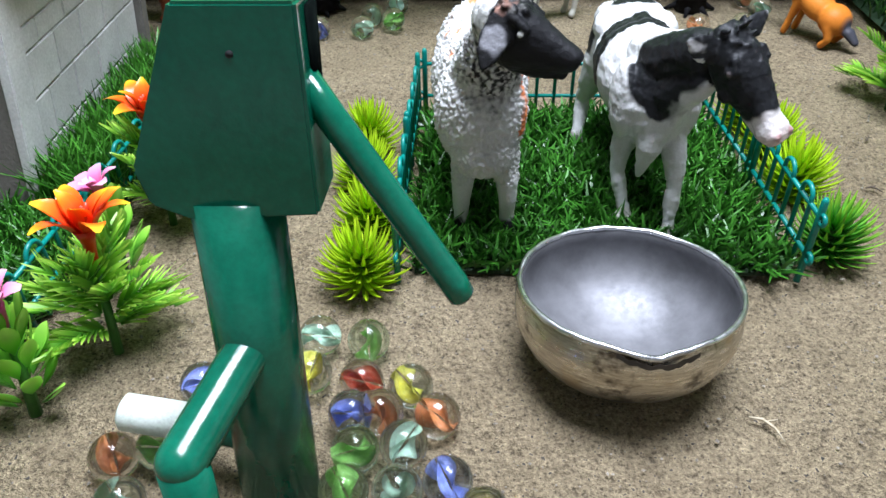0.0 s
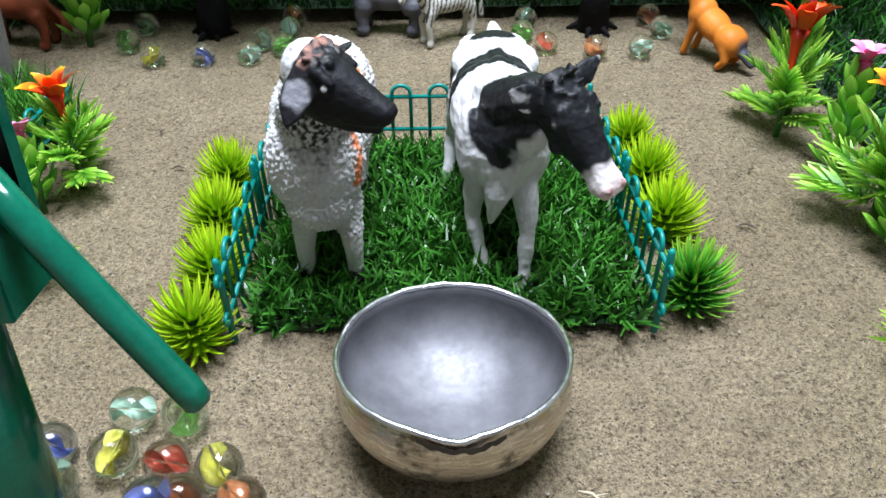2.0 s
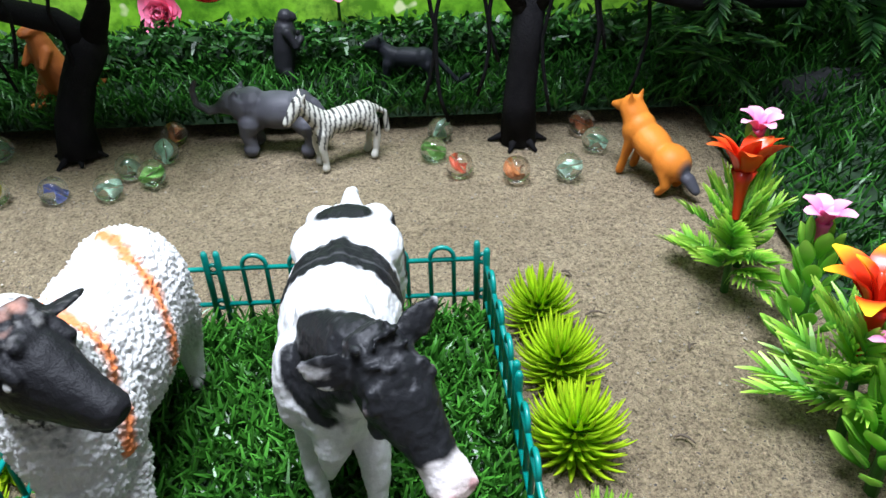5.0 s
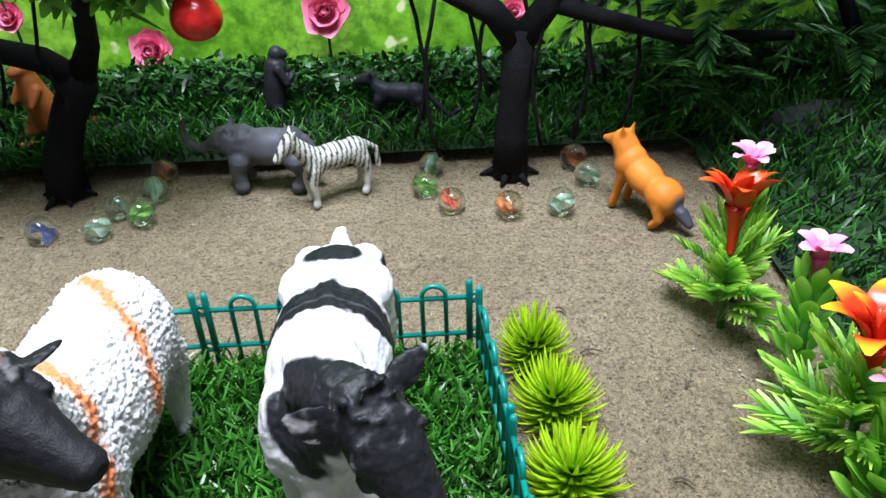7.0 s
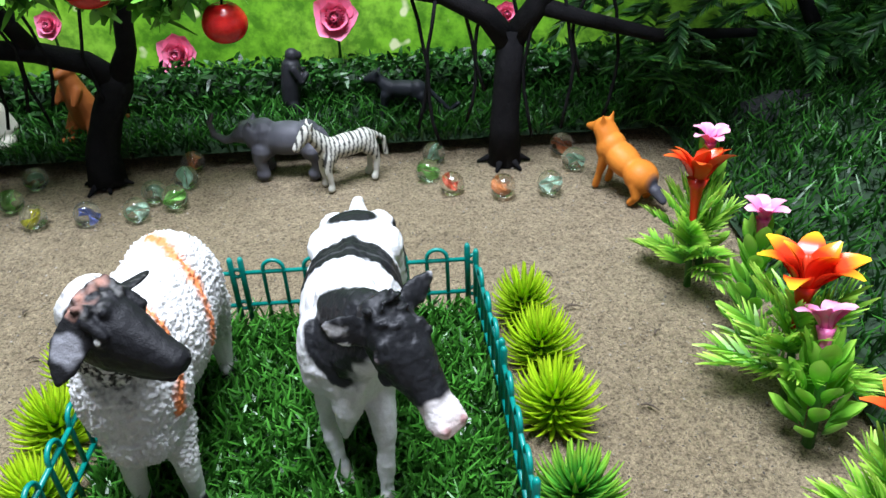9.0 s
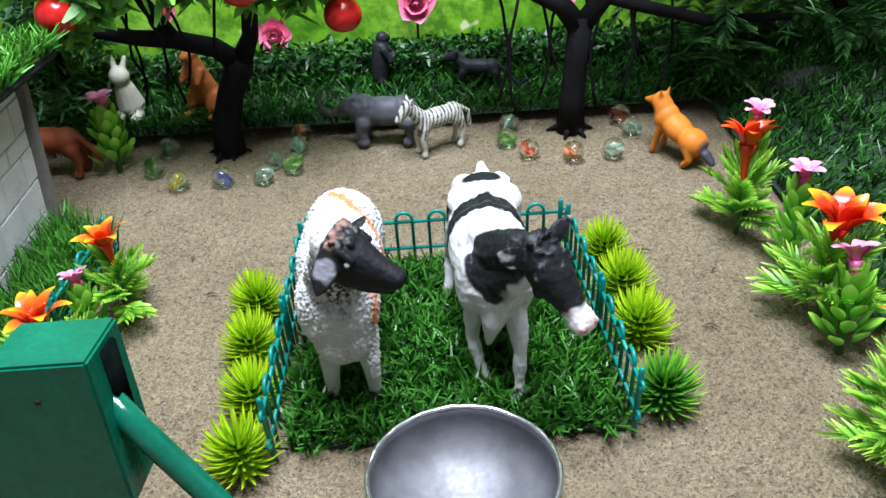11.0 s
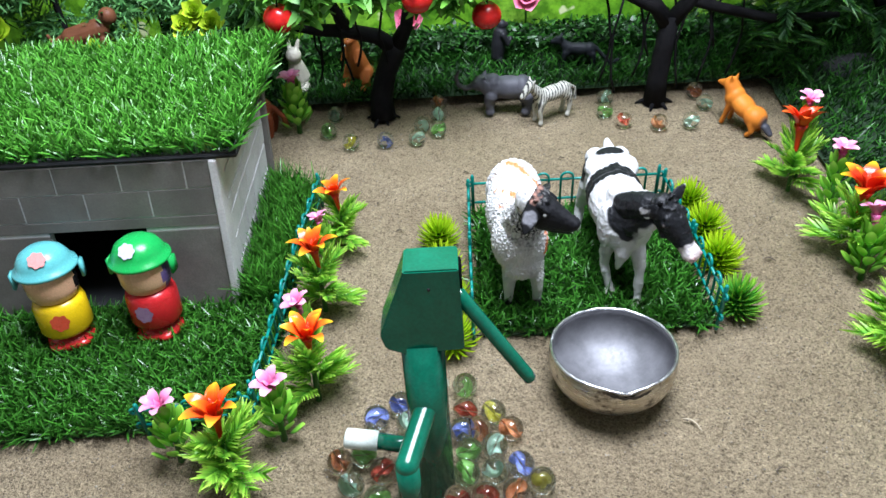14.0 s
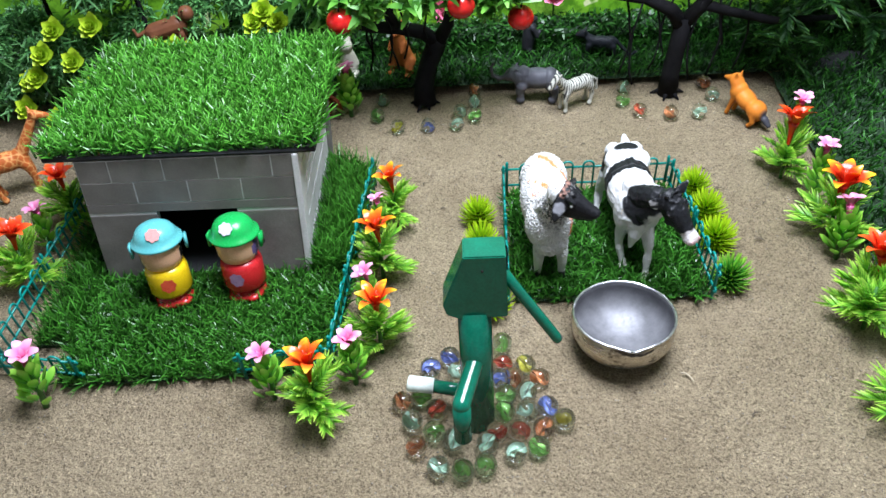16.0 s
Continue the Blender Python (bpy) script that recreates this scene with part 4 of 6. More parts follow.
MARBLES = [
    ("mint", -0.032, 0.174), ("green", -0.0145, 0.171), ("green", 0.002, 0.175), ("mint", 0.024, 0.185), ("green", 0.041, 0.188), ("rust", -0.048, 0.192),
    ("rust", -0.06, 0.23), ("mint", -0.052, 0.213), ("green", -0.0355, 0.2035), ("mint", -0.021, 0.196), ("mint", 0.004, 0.193), ("red", 0.0115, 0.2015),
    ("red", 0.028, 0.2025), ("rust", 0.046, 0.204), ("yellow", 0.062, 0.211), ("blue", 0.0505, 0.2225), ("mint", 0.0345, 0.219), ("green", 0.0175, 0.2185),
    ("mint", 0.0355, 0.2365), ("rust", 0.0465, 0.2485), ("yellow", 0.0365, 0.262), ("rust", 0.0265, 0.25), ("red", 0.0185, 0.264), ("green", 0.019, 0.285),
    ("green", 0.0195, 0.234), ("blue", -0.039, 0.262), ("blue", -0.0235, 0.272), ("mint", -0.0175, 0.2565), ("red", -0.0335, 0.2225), ("green", -0.0455, 0.2345),
    ("mint", 0.0, 0.287), ("yellow", -0.001, 0.268), ("blue", 0.0165, 0.2495)]
BACK_MARBLES = [
    ("yellow", -0.081, 0.594), ("green", -0.105, 0.617), ("mint", -0.101, 0.648), ("blue", -0.047, 0.594), ("mint", -0.016, 0.595), ("green", 0.005, 0.61),
    ("mint", -0.011, 0.619), ("mint", 0.006, 0.637), ("rust", 0.006, 0.660), ("green", 0.173, 0.626), ("mint", 0.178, 0.652), ("red", 0.188, 0.605),
    ("rust", 0.221, 0.598), ("mint", 0.252, 0.599), ("rust", 0.27, 0.655), ("mint", 0.274, 0.631)]
STOCK = {k: build_marble(k) for k in SWIRLS}
rng_m = random.Random(9)
for spots, group in ((MARBLES, "marbles round the pump"), (BACK_MARBLES, "marbles before the grass bank")):
    for kind, x, y in spots:
        tagged(copy_thing(STOCK[kind], pose(x, y, MR - 0.0008, rng_m.uniform(0, 180), rng_m.uniform(0, 180), rng_m.uniform(0, 360))), "", "", group)
for m in STOCK.values():
    drop(m)


# ---- toy animals ----
WHITE, BLACK, PINKISH = (0.58, 0.58, 0.575), (0.011, 0.0115, 0.013), (0.58, 0.47, 0.445)


def loft(bm, a, c, lateral, stations, sides=20, square=2.6):
    """A solid from a to c with squarish oval sections: stations of (share of the way, half width, half depth, shift in depth)."""
    a, c = Vector(a), Vector(c)
    axis = (c - a).normalized()
    lat = Vector(lateral)
    lat = (lat - axis * lat.dot(axis)).normalized()
    deep = axis.cross(lat)
    if deep.z < 0:
        deep = -deep
    rings = []
    for u, w, d, shift in stations:
        ring = []
        for k in range(sides):
            g = 2 * math.pi * k / sides
            x, y = math.cos(g), math.sin(g)
            r = (abs(x) ** square + abs(y) ** square) ** (-1 / square)
            ring.append(bm.verts.new(a + (c - a) * u + lat * x * r * w + deep * (y * r * d + shift)))
        rings.append(ring)
    for p, q in zip(rings, rings[1:]):
        for k in range(sides):
            bm.faces.new((p[k], p[(k + 1) % sides], q[(k + 1) % sides], q[k]))
    bm.faces.new(rings[0][::-1])
    bm.faces.new(rings[-1])
    bmesh.ops.recalc_face_normals(bm, faces=bm.faces)
    return lat, deep


def ear_shape(bm, root, tip, width, thick, flat):
    """A leaf-shaped ear, cupped, lying across the given direction."""
    root, tip = Vector(root), Vector(tip)
    loft(bm, root, tip, flat, [(-0.15, width * 0.3, thick, 0), (0.1, width * 0.42, thick, 0), (0.4, width * 0.5, thick * 0.8, 0), (0.7, width * 0.38, thick * 0.7, 0), (0.92, width * 0.16, thick * 0.6, 0), (1.0, width * 0.05, thick * 0.4, 0)], 12, 2.0)


COW_POLL, COW_NOSE, COW_SIDE = (0.1525, 0.3505, 0.1015), (0.1722, 0.3298, 0.0715), (0.908, 0.415, -0.03)


def build_cow():
    bm = bmesh.new()
    ball(bm, (0.1375, 0.410, 0.0615), (0.0212, 0.044, 0.0222), (-3, 0, 0))
    ball(bm, (0.1385, 0.381, 0.0625), (0.0172, 0.021, 0.0228))
    ball(bm, (0.1385, 0.44, 0.0635), (0.0208, 0.0195, 0.0205))
    # spine, hip bones and tail root
    limb(bm, [(0.1375, 0.395, 0.0795), (0.138, 0.42, 0.0785), (0.1385, 0.445, 0.0775)], [0.0055, 0.0055, 0.006])
    for k in (-1, 1):
        ball(bm, (0.1385 + k * 0.0135, 0.436, 0.0715), (0.0068, 0.011, 0.0075))
        ball(bm, (0.1385 + k * 0.0095, 0.452, 0.069), (0.008, 0.0085, 0.009))
        ball(bm, (0.1385 + k * 0.0135, 0.379, 0.062), (0.0062, 0.012, 0.018))
        ball(bm, (0.1385 + k * 0.0125, 0.441, 0.058), (0.0082, 0.014, 0.0185))
    limb(bm, [(0.1392, 0.452, 0.0765), (0.139, 0.460, 0.0785)], [0.0048, 0.003])
    limb(bm, [(0.1395, 0.4625, 0.078), (0.139, 0.465, 0.065), (0.138, 0.465, 0.04), (0.138, 0.464, 0.026)], [0.0022, 0.002, 0.0018, 0.003])
    # neck and chest with its fold of skin
    limb(bm, [(0.1375, 0.391, 0.0765), (0.1415, 0.374, 0.082), (0.1475, 0.3605, 0.0915)], [0.0125, 0.0122, 0.0098])
    limb(bm, [(0.1375, 0.378, 0.066), (0.1425, 0.3665, 0.0715), (0.1495, 0.3575, 0.082)], [0.0125, 0.0102, 0.0078])
    limb(bm, [(0.1372, 0.372, 0.058), (0.1362, 0.3668, 0.046), (0.1345, 0.3665, 0.037), (0.1335, 0.367, 0.031)], [0.0102, 0.006, 0.0032, 0.0016])
    limb(bm, [(0.1462, 0.359, 0.074), (0.1415, 0.3625, 0.06), (0.1372, 0.3655, 0.046)], [0.0026, 0.0032, 0.003])
    # head: broad brow tapering to a square muzzle
    lat, deep = loft(bm, COW_POLL, COW_NOSE, COW_SIDE, [(-0.12, 0.0052, 0.0048, 0), (0.02, 0.0082, 0.0075, 0), (0.2, 0.0094, 0.0092, -0.0006), (0.36, 0.0096, 0.0096, -0.0012), (0.52, 0.0078, 0.0084, -0.0012),
                                                      (0.68, 0.0061, 0.0066, -0.0008), (0.82, 0.0056, 0.0054, -0.0004), (0.93, 0.0064, 0.0053, 0), (1.0, 0.006, 0.0046, 0.0002), (1.06, 0.0042, 0.0028, 0.0002)])
    poll, nose = Vector(COW_POLL), Vector(COW_NOSE)

    def on_head(u, x, d):
        return poll + (nose - poll) * u + lat * x + deep * d
    for k in (-1, 1):
        ball(bm, on_head(0.3, k * 0.0082, 0.0036), (0.0026, 0.0026, 0.002), None, 10, 6)
        limb(bm, [on_head(0.22, k * 0.0075, 0.0062), on_head(0.32, k * 0.0086, 0.0056)], [0.0018, 0.0013])
        ball(bm, on_head(0.99, k * 0.0036, 0.0032), 0.0018, None, 8, 6)
        ball(bm, on_head(0.45, k * 0.0066, -0.0055), (0.0035, 0.0035, 0.004), None, 10, 6)
    limb(bm, [on_head(0.5, 0, -0.0076), on_head(0.78, 0, -0.0056), on_head(0.93, 0, -0.0046)], [0.0042, 0.0034, 0.0034])
    ear_shape(bm, on_head(0.1, -0.0075, 0.001), (0.1355, 0.342, 0.104), 0.0115, 0.0013, (0.2, 0.2, 1))
    ear_shape(bm, on_head(0.06, 0.0072, 0.001), (0.1695, 0.3605, 0.1078), 0.009, 0.0015, (-0.3, 0.5, 1))
    rng = random.Random(3)
    for k in range(14):
        q = on_head(rng.uniform(-0.06, 0.16), rng.uniform(-0.0055, 0.0055), 0.0062)
        limb(bm, [q, q + Vector((rng.uniform(-0.002, 0.002), rng.uniform(-0.003, 0), rng.uniform(0.0008, 0.0026)))], [0.0013, 0.0008])
    # legs, with knees and cloven hooves
    fore = [0.0075, 0.0049, 0.0032, 0.0037, 0.0026, 0.003]
    hind = [0.0112, 0.0066, 0.0038, 0.0042, 0.003, 0.0034]
    for pts, rad in (([(0.1305, 0.379, 0.051), (0.1268, 0.3785, 0.037), (0.1262, 0.3765, 0.027), (0.1272, 0.3745, 0.0225), (0.1295, 0.3712, 0.0135), (0.1305, 0.3695, 0.009)], fore),
                     ([(0.1462, 0.375, 0.051), (0.1488, 0.3655, 0.037), (0.1488, 0.361, 0.027), (0.1485, 0.3595, 0.0225), (0.148, 0.357, 0.0135), (0.148, 0.3555, 0.009)], fore),
                     ([(0.1275, 0.442, 0.052), (0.122, 0.446, 0.037), (0.1195, 0.449, 0.027), (0.119, 0.448, 0.022), (0.1175, 0.442, 0.0125), (0.117, 0.44, 0.009)], hind),
                     ([(0.1485, 0.442, 0.052), (0.151, 0.446, 0.037), (0.152, 0.449, 0.027), (0.152, 0.448, 0.022), (0.1518, 0.444, 0.0125), (0.1518, 0.442, 0.009)], hind)):
        limb(bm, pts, rad)
        x, y, _ = pts[-1]
        for k in (-1, 1):
            limb(bm, [(x + k * 0.0017, y - 0.0004, 0.0075), (x + k * 0.0021, y - 0.0028, 0.0044)], [0.0023, 0.0026])
    ball(bm, (0.138, 0.428, 0.044), (0.008, 0.01, 0.006))

    def paint(p):
        c = WHITE
        fringe = 0.0024 * noise.noise(Vector((p.x * 260, p.y * 420, p.z * 260)))
        belt = 0.0084 - abs((p.y - 0.4165 + 0.12 * (0.083 - p.z)) + fringe)
        c = blend(c, BLACK, belt / 0.0012 if p.z > 0.046 else 0)
        c = blend(c, (0.05, 0.05, 0.053), (0.0007 - abs(p.y - 0.4145 + 0.12 * (0.083 - p.z))) / 0.0004 if p.z > 0.05 else 0)
        c = blend(c, BLACK, inside(p, (0.1375, 0.4425, 0.084), (0.0135, 0.0058, 0.01), 0.15, 0.25))
        c = blend(c, BLACK, inside(p, (0.159, 0.448, 0.064), (0.007, 0.012, 0.014), 0.15, 0.2))
        c = blend(c, BLACK, inside(p, (0.117, 0.444, 0.066), (0.008, 0.01, 0.012), 0.15, 0.2))
        c = blend(c, BLACK, inside(p, (0.1335, 0.3645, 0.0835), (0.0135, 0.0155, 0.0185), 0.1, 0.15))
        c = blend(c, BLACK, inside(p, (0.1435, 0.3615, 0.0875), (0.0125, 0.0125, 0.0135), 0.1, 0.15))
        c = blend(c, BLACK, inside(p, (0.1345, 0.3575, 0.071), (0.0085, 0.0075, 0.0115), 0.12, 0.2))
        c = blend(c, (0.3, 0.3, 0.3), inside(p, (0.1425, 0.3565, 0.0665), (0.003, 0.004, 0.006), 0.6, 0.8, 300) * 0.7)
        u, r = along_bar(p, poll, nose)
        q = p - poll
        x, d = q.dot(lat), q.dot(deep)
        if r < 0.0135 and (u > 0.02 or q.dot(nose - poll) > -0.0002):
            edge = u - 0.73 + 0.05 * noise.noise(p * 260) + 6.0 * max(0.0, -d - 0.004) - 4.0 * max(0.0, 0.003 - abs(x))
            c = blend(BLACK, (0.56, 0.52, 0.505), edge / 0.06)
            c = blend(c, PINKISH, (u - 0.9) / 0.1)
            c = blend(c, (0.34, 0.2, 0.19), inside(p, on_head(1.0, 0.0033, 0.0038), 0.0016, 0.4, 0.1) + inside(p, on_head(1.0, -0.0033, 0.0038), 0.0016, 0.4, 0.1))
            c = blend(c, (0.32, 0.3, 0.29), 0.8 * (0.0006 - abs(d + 0.0026)) / 0.0004 if u > 0.78 else 0)
        if p.z > 0.0975 and p.y < 0.366:
            c = BLACK
            c = blend(c, (0.09, 0.09, 0.095), 1.3 * noise.noise(Vector((p.x * 500, p.y * 400, p.z * 400))) - 0.25)
        # pale worn front edge of the ear
        e, r = along_bar(p, (0.146, 0.3462, 0.0995), (0.1372, 0.3415, 0.1022))
        c = blend(c, (0.4, 0.39, 0.39), (0.0026 - r + 0.0008 * noise.noise(p * 500)) / 0.001)
        c = blend(c, (0.3, 0.3, 0.3), inside(p, (0.1695, 0.3605, 0.1078), 0.0016, 0.5, 0.2))
        for k in (-1, 1):
            c = blend(c, (0.12, 0.1, 0.1), inside(p, on_head(0.3, k * 0.0102, 0.004), 0.0011, 0.4, 0.0))
        if p.z < 0.012:
            c = blend(c, (0.6, 0.57, 0.52), 0.8)
        return c

    def hide(p):
        return 0.00028 * noise.noise(Vector((p.x * 500, p.y * 260, p.z * 420))) + 0.0005 * noise.noise(p * 190) + 0.00022 * noise.noise(p * 900)

    figure("toy_cow", bm, paint, "black and white toy cow with turned head standing on grass", "toy cow", 0.00068, 2, rough=hide)


SHEEP_POLL, SHEEP_NOSE, SHEEP_SIDE = (0.0695, 0.3455, 0.1105), (0.0948, 0.3342, 0.0992), (0.37, 0.93, 0.0)


def build_sheep():
    bm = bmesh.new()
    ball(bm, (0.0625, 0.397, 0.0645), (0.0222, 0.038, 0.027))
    ball(bm, (0.0625, 0.367, 0.0625), (0.0202, 0.0195, 0.0265))
    ball(bm, (0.063, 0.422, 0.0645), (0.0212, 0.0215, 0.0255))
    ball(bm, (0.0635, 0.36, 0.048), (0.0145, 0.013, 0.013))
    limb(bm, [(0.064, 0.368, 0.078), (0.0655, 0.357, 0.092), (0.068, 0.352, 0.1015)], [0.0158, 0.0128, 0.0105])
    lat, deep = loft(bm, SHEEP_POLL, SHEEP_NOSE, SHEEP_SIDE, [(-0.3, 0.006, 0.0075, -0.001), (-0.08, 0.0088, 0.0108, -0.0016), (0.15, 0.0098, 0.0124, -0.0028), (0.36, 0.009, 0.0116, -0.003), (0.56, 0.0072, 0.0094, -0.0024),
                                                       (0.76, 0.0057, 0.0072, -0.0014), (0.9, 0.0052, 0.0058, -0.0006), (1.0, 0.0045, 0.0046, 0.0002), (1.07, 0.0028, 0.0026, 0.0008)], 20, 2.3)
    poll, nose = Vector(SHEEP_POLL), Vector(SHEEP_NOSE)

    def on_head(u, x, d):
        return poll + (nose - poll) * u + lat * x + deep * d
    # lower jaw, lips, brows and eyes
    limb(bm, [on_head(0.25, 0, -0.0122), on_head(0.62, 0, -0.0095), on_head(0.92, 0, -0.0062)], [0.0048, 0.004, 0.0026])
    for k in (-1, 1):
        limb(bm, [on_head(0.12, k * 0.0075, 0.0062), on_head(0.34, k * 0.0082, 0.0052)], [0.0022, 0.0015])
        ball(bm, on_head(0.31, k * 0.0082, 0.0028), 0.0021, None, 10, 6)
        ball(bm, on_head(0.98, k * 0.0028, 0.0022), 0.0017, None, 8, 6)
    ear_shape(bm, on_head(0.03, -0.0082, 0.004), (0.0612, 0.3285, 0.0985), 0.0118, 0.0014, (1, 0.15, 0.25))
    ear_shape(bm, on_head(0.02, 0.0078, 0.003), (0.0812, 0.3642, 0.1125), 0.0092, 0.0014, (1, -0.4, 0.4))
    rng = random.Random(6)
    ball(bm, (0.0672, 0.3515, 0.1085), (0.0098, 0.0105, 0.0108))
    for k in range(44):
        q = on_head(rng.uniform(-0.12, 0.22), rng.uniform(-0.0075, 0.0075), rng.uniform(0.0074, 0.0088))
        ball(bm, q, rng.uniform(0.0012, 0.002), None, 8, 6)
    for x, y in ((0.0545, 0.361), (0.0752, 0.3605)):
        k = 0.003 if x < 0.06 else -0.003
        limb(bm, [(x + k, y + 0.007, 0.044), (x + k * 0.2, y + 0.001, 0.031), (x, y, 0.0225), (x, y + 0.0005, 0.013), (x, y - 0.0008, 0.0055)], [0.0082, 0.0052, 0.0042, 0.0034, 0.004])
    for x, y in ((0.0535, 0.432), (0.0725, 0.432)):
        limb(bm, [(x, y, 0.05), (x, y + 0.003, 0.03), (x, y + 0.002, 0.014), (x, y, 0.0055)], [0.0095, 0.0058, 0.0036, 0.0042])
    ear_a, ear_b = Vector(on_head(0.03, -0.0082, 0.004)), Vector((0.0612, 0.3285, 0.0985))
    ear_c, ear_d = Vector(on_head(0.02, 0.0078, 0.003)), Vector((0.0812, 0.3642, 0.1125))

    def paint(p):
        c = (0.58, 0.574, 0.555)
        for cy, r in ((0.3815, 0.0058), (0.4215, 0.0062)):
            d = abs(p.y - cy + 0.75 * (p.x - 0.062) + 0.3 * max(0.09 - p.z, 0) + 0.0035 * noise.noise(p * 110)) + 0.0025 * noise.noise(p * 420)
            if p.z > 0.055 and p.x > 0.057 and p.y > 0.357:
                c = blend(c, (0.66, 0.2, 0.07), (1 - d / r) * 1.3)
        if p.z > 0.078 and p.x <= 0.06 and p.y > 0.37:
            c = blend(c, (0.66, 0.24, 0.1), (noise.noise(p * 170) - 0.25) * 3 * inside(p, (0.051, 0.396, 0.084), (0.012, 0.022, 0.012), 0.6))
        speckle = 0.55 + 1.8 * noise.noise(p * 520)
        neck = inside(p, (0.071, 0.3455, 0.0915), (0.018, 0.0145, 0.0185), 0.9, 0.35, 200)
        c = blend(c, (0.02, 0.02, 0.02), neck * speckle * 1.3)
        u, r = along_bar(p, poll, nose)
        q = p - poll
        ahead = q.dot((nose - poll).normalized())
        c = blend(c, (0.009, 0.009, 0.0105), (0.0152 + 0.0018 * noise.noise(p * 300) - r) / 0.0014 if ahead > -0.004 else 0)
        e, r1 = along_bar(p, ear_a, ear_b)
        e2, r2 = along_bar(p, ear_c, ear_d)
        c = blend(c, (0.011, 0.011, 0.012), (0.0062 - min(r1, r2)) / 0.001 if ahead > -0.012 else 0)
        # grey worn patch on the outer ear
        if r1 < 0.006 and (p - ear_a).dot(lat) < -0.0008:
            c = blend(c, (0.25, 0.25, 0.27), inside(p, ear_a + (ear_b - ear_a) * 0.36 - lat * 0.0012, (0.0042, 0.0048, 0.005), 0.3, 0.4, 260) * 0.95)
        crown = q.dot(deep)
        if crown > 0.0052 and ahead < 0.006:
            c = blend(c, (0.16, 0.155, 0.15), 1.4 * noise.noise(p * 480) - 0.1)
            c = blend(c, (0.46, 0.24, 0.18), (0.45 - abs(ahead + 0.002) / 0.006 + 0.9 * noise.noise(p * 330)) * 0.9)
        for k in (-1, 1):
            c = blend(c, (0.5, 0.5, 0.48), inside(p, on_head(0.31, k * 0.0103, 0.0034), 0.0012, 0.35, 0.0))
        if p.z < 0.02:
            c = blend(c, (0.02, 0.02, 0.02), (0.0135 + 0.003 * noise.noise(p * 300) - p.z) / 0.003)
        return c

    def wool(p):
        u, r = along_bar(p, poll, nose)
        q = min(along_bar(p, ear_a, ear_b)[1], along_bar(p, ear_c, ear_d)[1])
        bare = r < 0.0148 or q < 0.006 or p.z < 0.031
        if bare:
            return 0.00022 * noise.noise(p * 520)
        knots = noise.voronoi(p * 560 + Vector((2.0 * noise.noise(p * 150), 0, 0)))[0][0]
        return 0.0021 * (0.42 - knots) + 0.0006 * noise.noise(p * 1000)

    figure("toy_sheep", bm, paint, "white woolly toy sheep with a black face on grass", "toy sheep", 0.00062, 2, WOOL, wool)


def quadruped(bm, L, H, body, leg, neck_to, head_r, snout, tail, ears=0.3, neck_r=None, belly=0.0):
    """Legs, barrel, neck and head of a small standing toy, facing +y, feet on z = 0."""
    zb = H - body
    ball(bm, (0, -L * 0.02, zb - belly), (body * 0.98, L * 0.42, body * 0.98), None, 24, 16)
    ball(bm, (0, L * 0.24, zb - body * 0.06), (body * 0.92, L * 0.17, body * 1.08), None, 20, 12)
    ball(bm, (0, -L * 0.27, zb + body * 0.02), (body * 0.98, L * 0.18, body * 1.04), None, 20, 12)
    for sx in (-1, 1):
        ball(bm, (sx * body * 0.55, -L * 0.3, zb - body * 0.35), (body * 0.45, L * 0.13, body * 0.8), None, 14, 10)
        ball(bm, (sx * body * 0.55, L * 0.27, zb - body * 0.35), (body * 0.42, L * 0.1, body * 0.8), None, 14, 10)
        for y, k in ((-0.36, -1), (0.3, 1)):
            limb(bm, [(sx * body * 0.6, L * y, zb - body * 0.5), (sx * body * 0.64, L * (y + 0.035 * k), zb * 0.5), (sx * body * 0.64, L * (y + 0.01 * k), zb * 0.2), (sx * body * 0.64, L * (y + 0.02), leg * 0.9)], [leg * 1.6, leg * 1.1, leg * 0.85, leg * 1.15])
    nr = neck_r or body * 0.65
    nx, root = Vector(neck_to), Vector((0, L * 0.28, zb + body * 0.25))
    limb(bm, [root, (root * 0.6 + nx * 0.4), (root * 0.25 + nx * 0.75), nx], [nr * 1.3, nr * 1.05, nr * 0.88, nr * 0.8])
    far = nx + Vector(snout)
    limb(bm, [nx, nx * 0.55 + far * 0.45, far], [head_r, head_r * 0.8, head_r * 0.55])
    for sx in (-1, 1):
        limb(bm, [tuple(nx + Vector((sx * head_r * 0.6, -head_r * 0.3, head_r * 0.6))), tuple(nx + Vector((sx * head_r * (0.75 + ears), -head_r * 0.5, head_r * (1.0 + ears * 1.6))))], [head_r * 0.38, head_r * 0.14])
    limb(bm, [(0, -L * 0.42, zb + body * 0.4)] + tail, [leg * 0.8] * (len(tail) + 1))


def plain(c, d=None, freq=70):
    d = d or tuple(x * 0.7 for x in c)
    return lambda p: blend(d, c, 0.5 + noise.noise(p * freq) * 1.2)


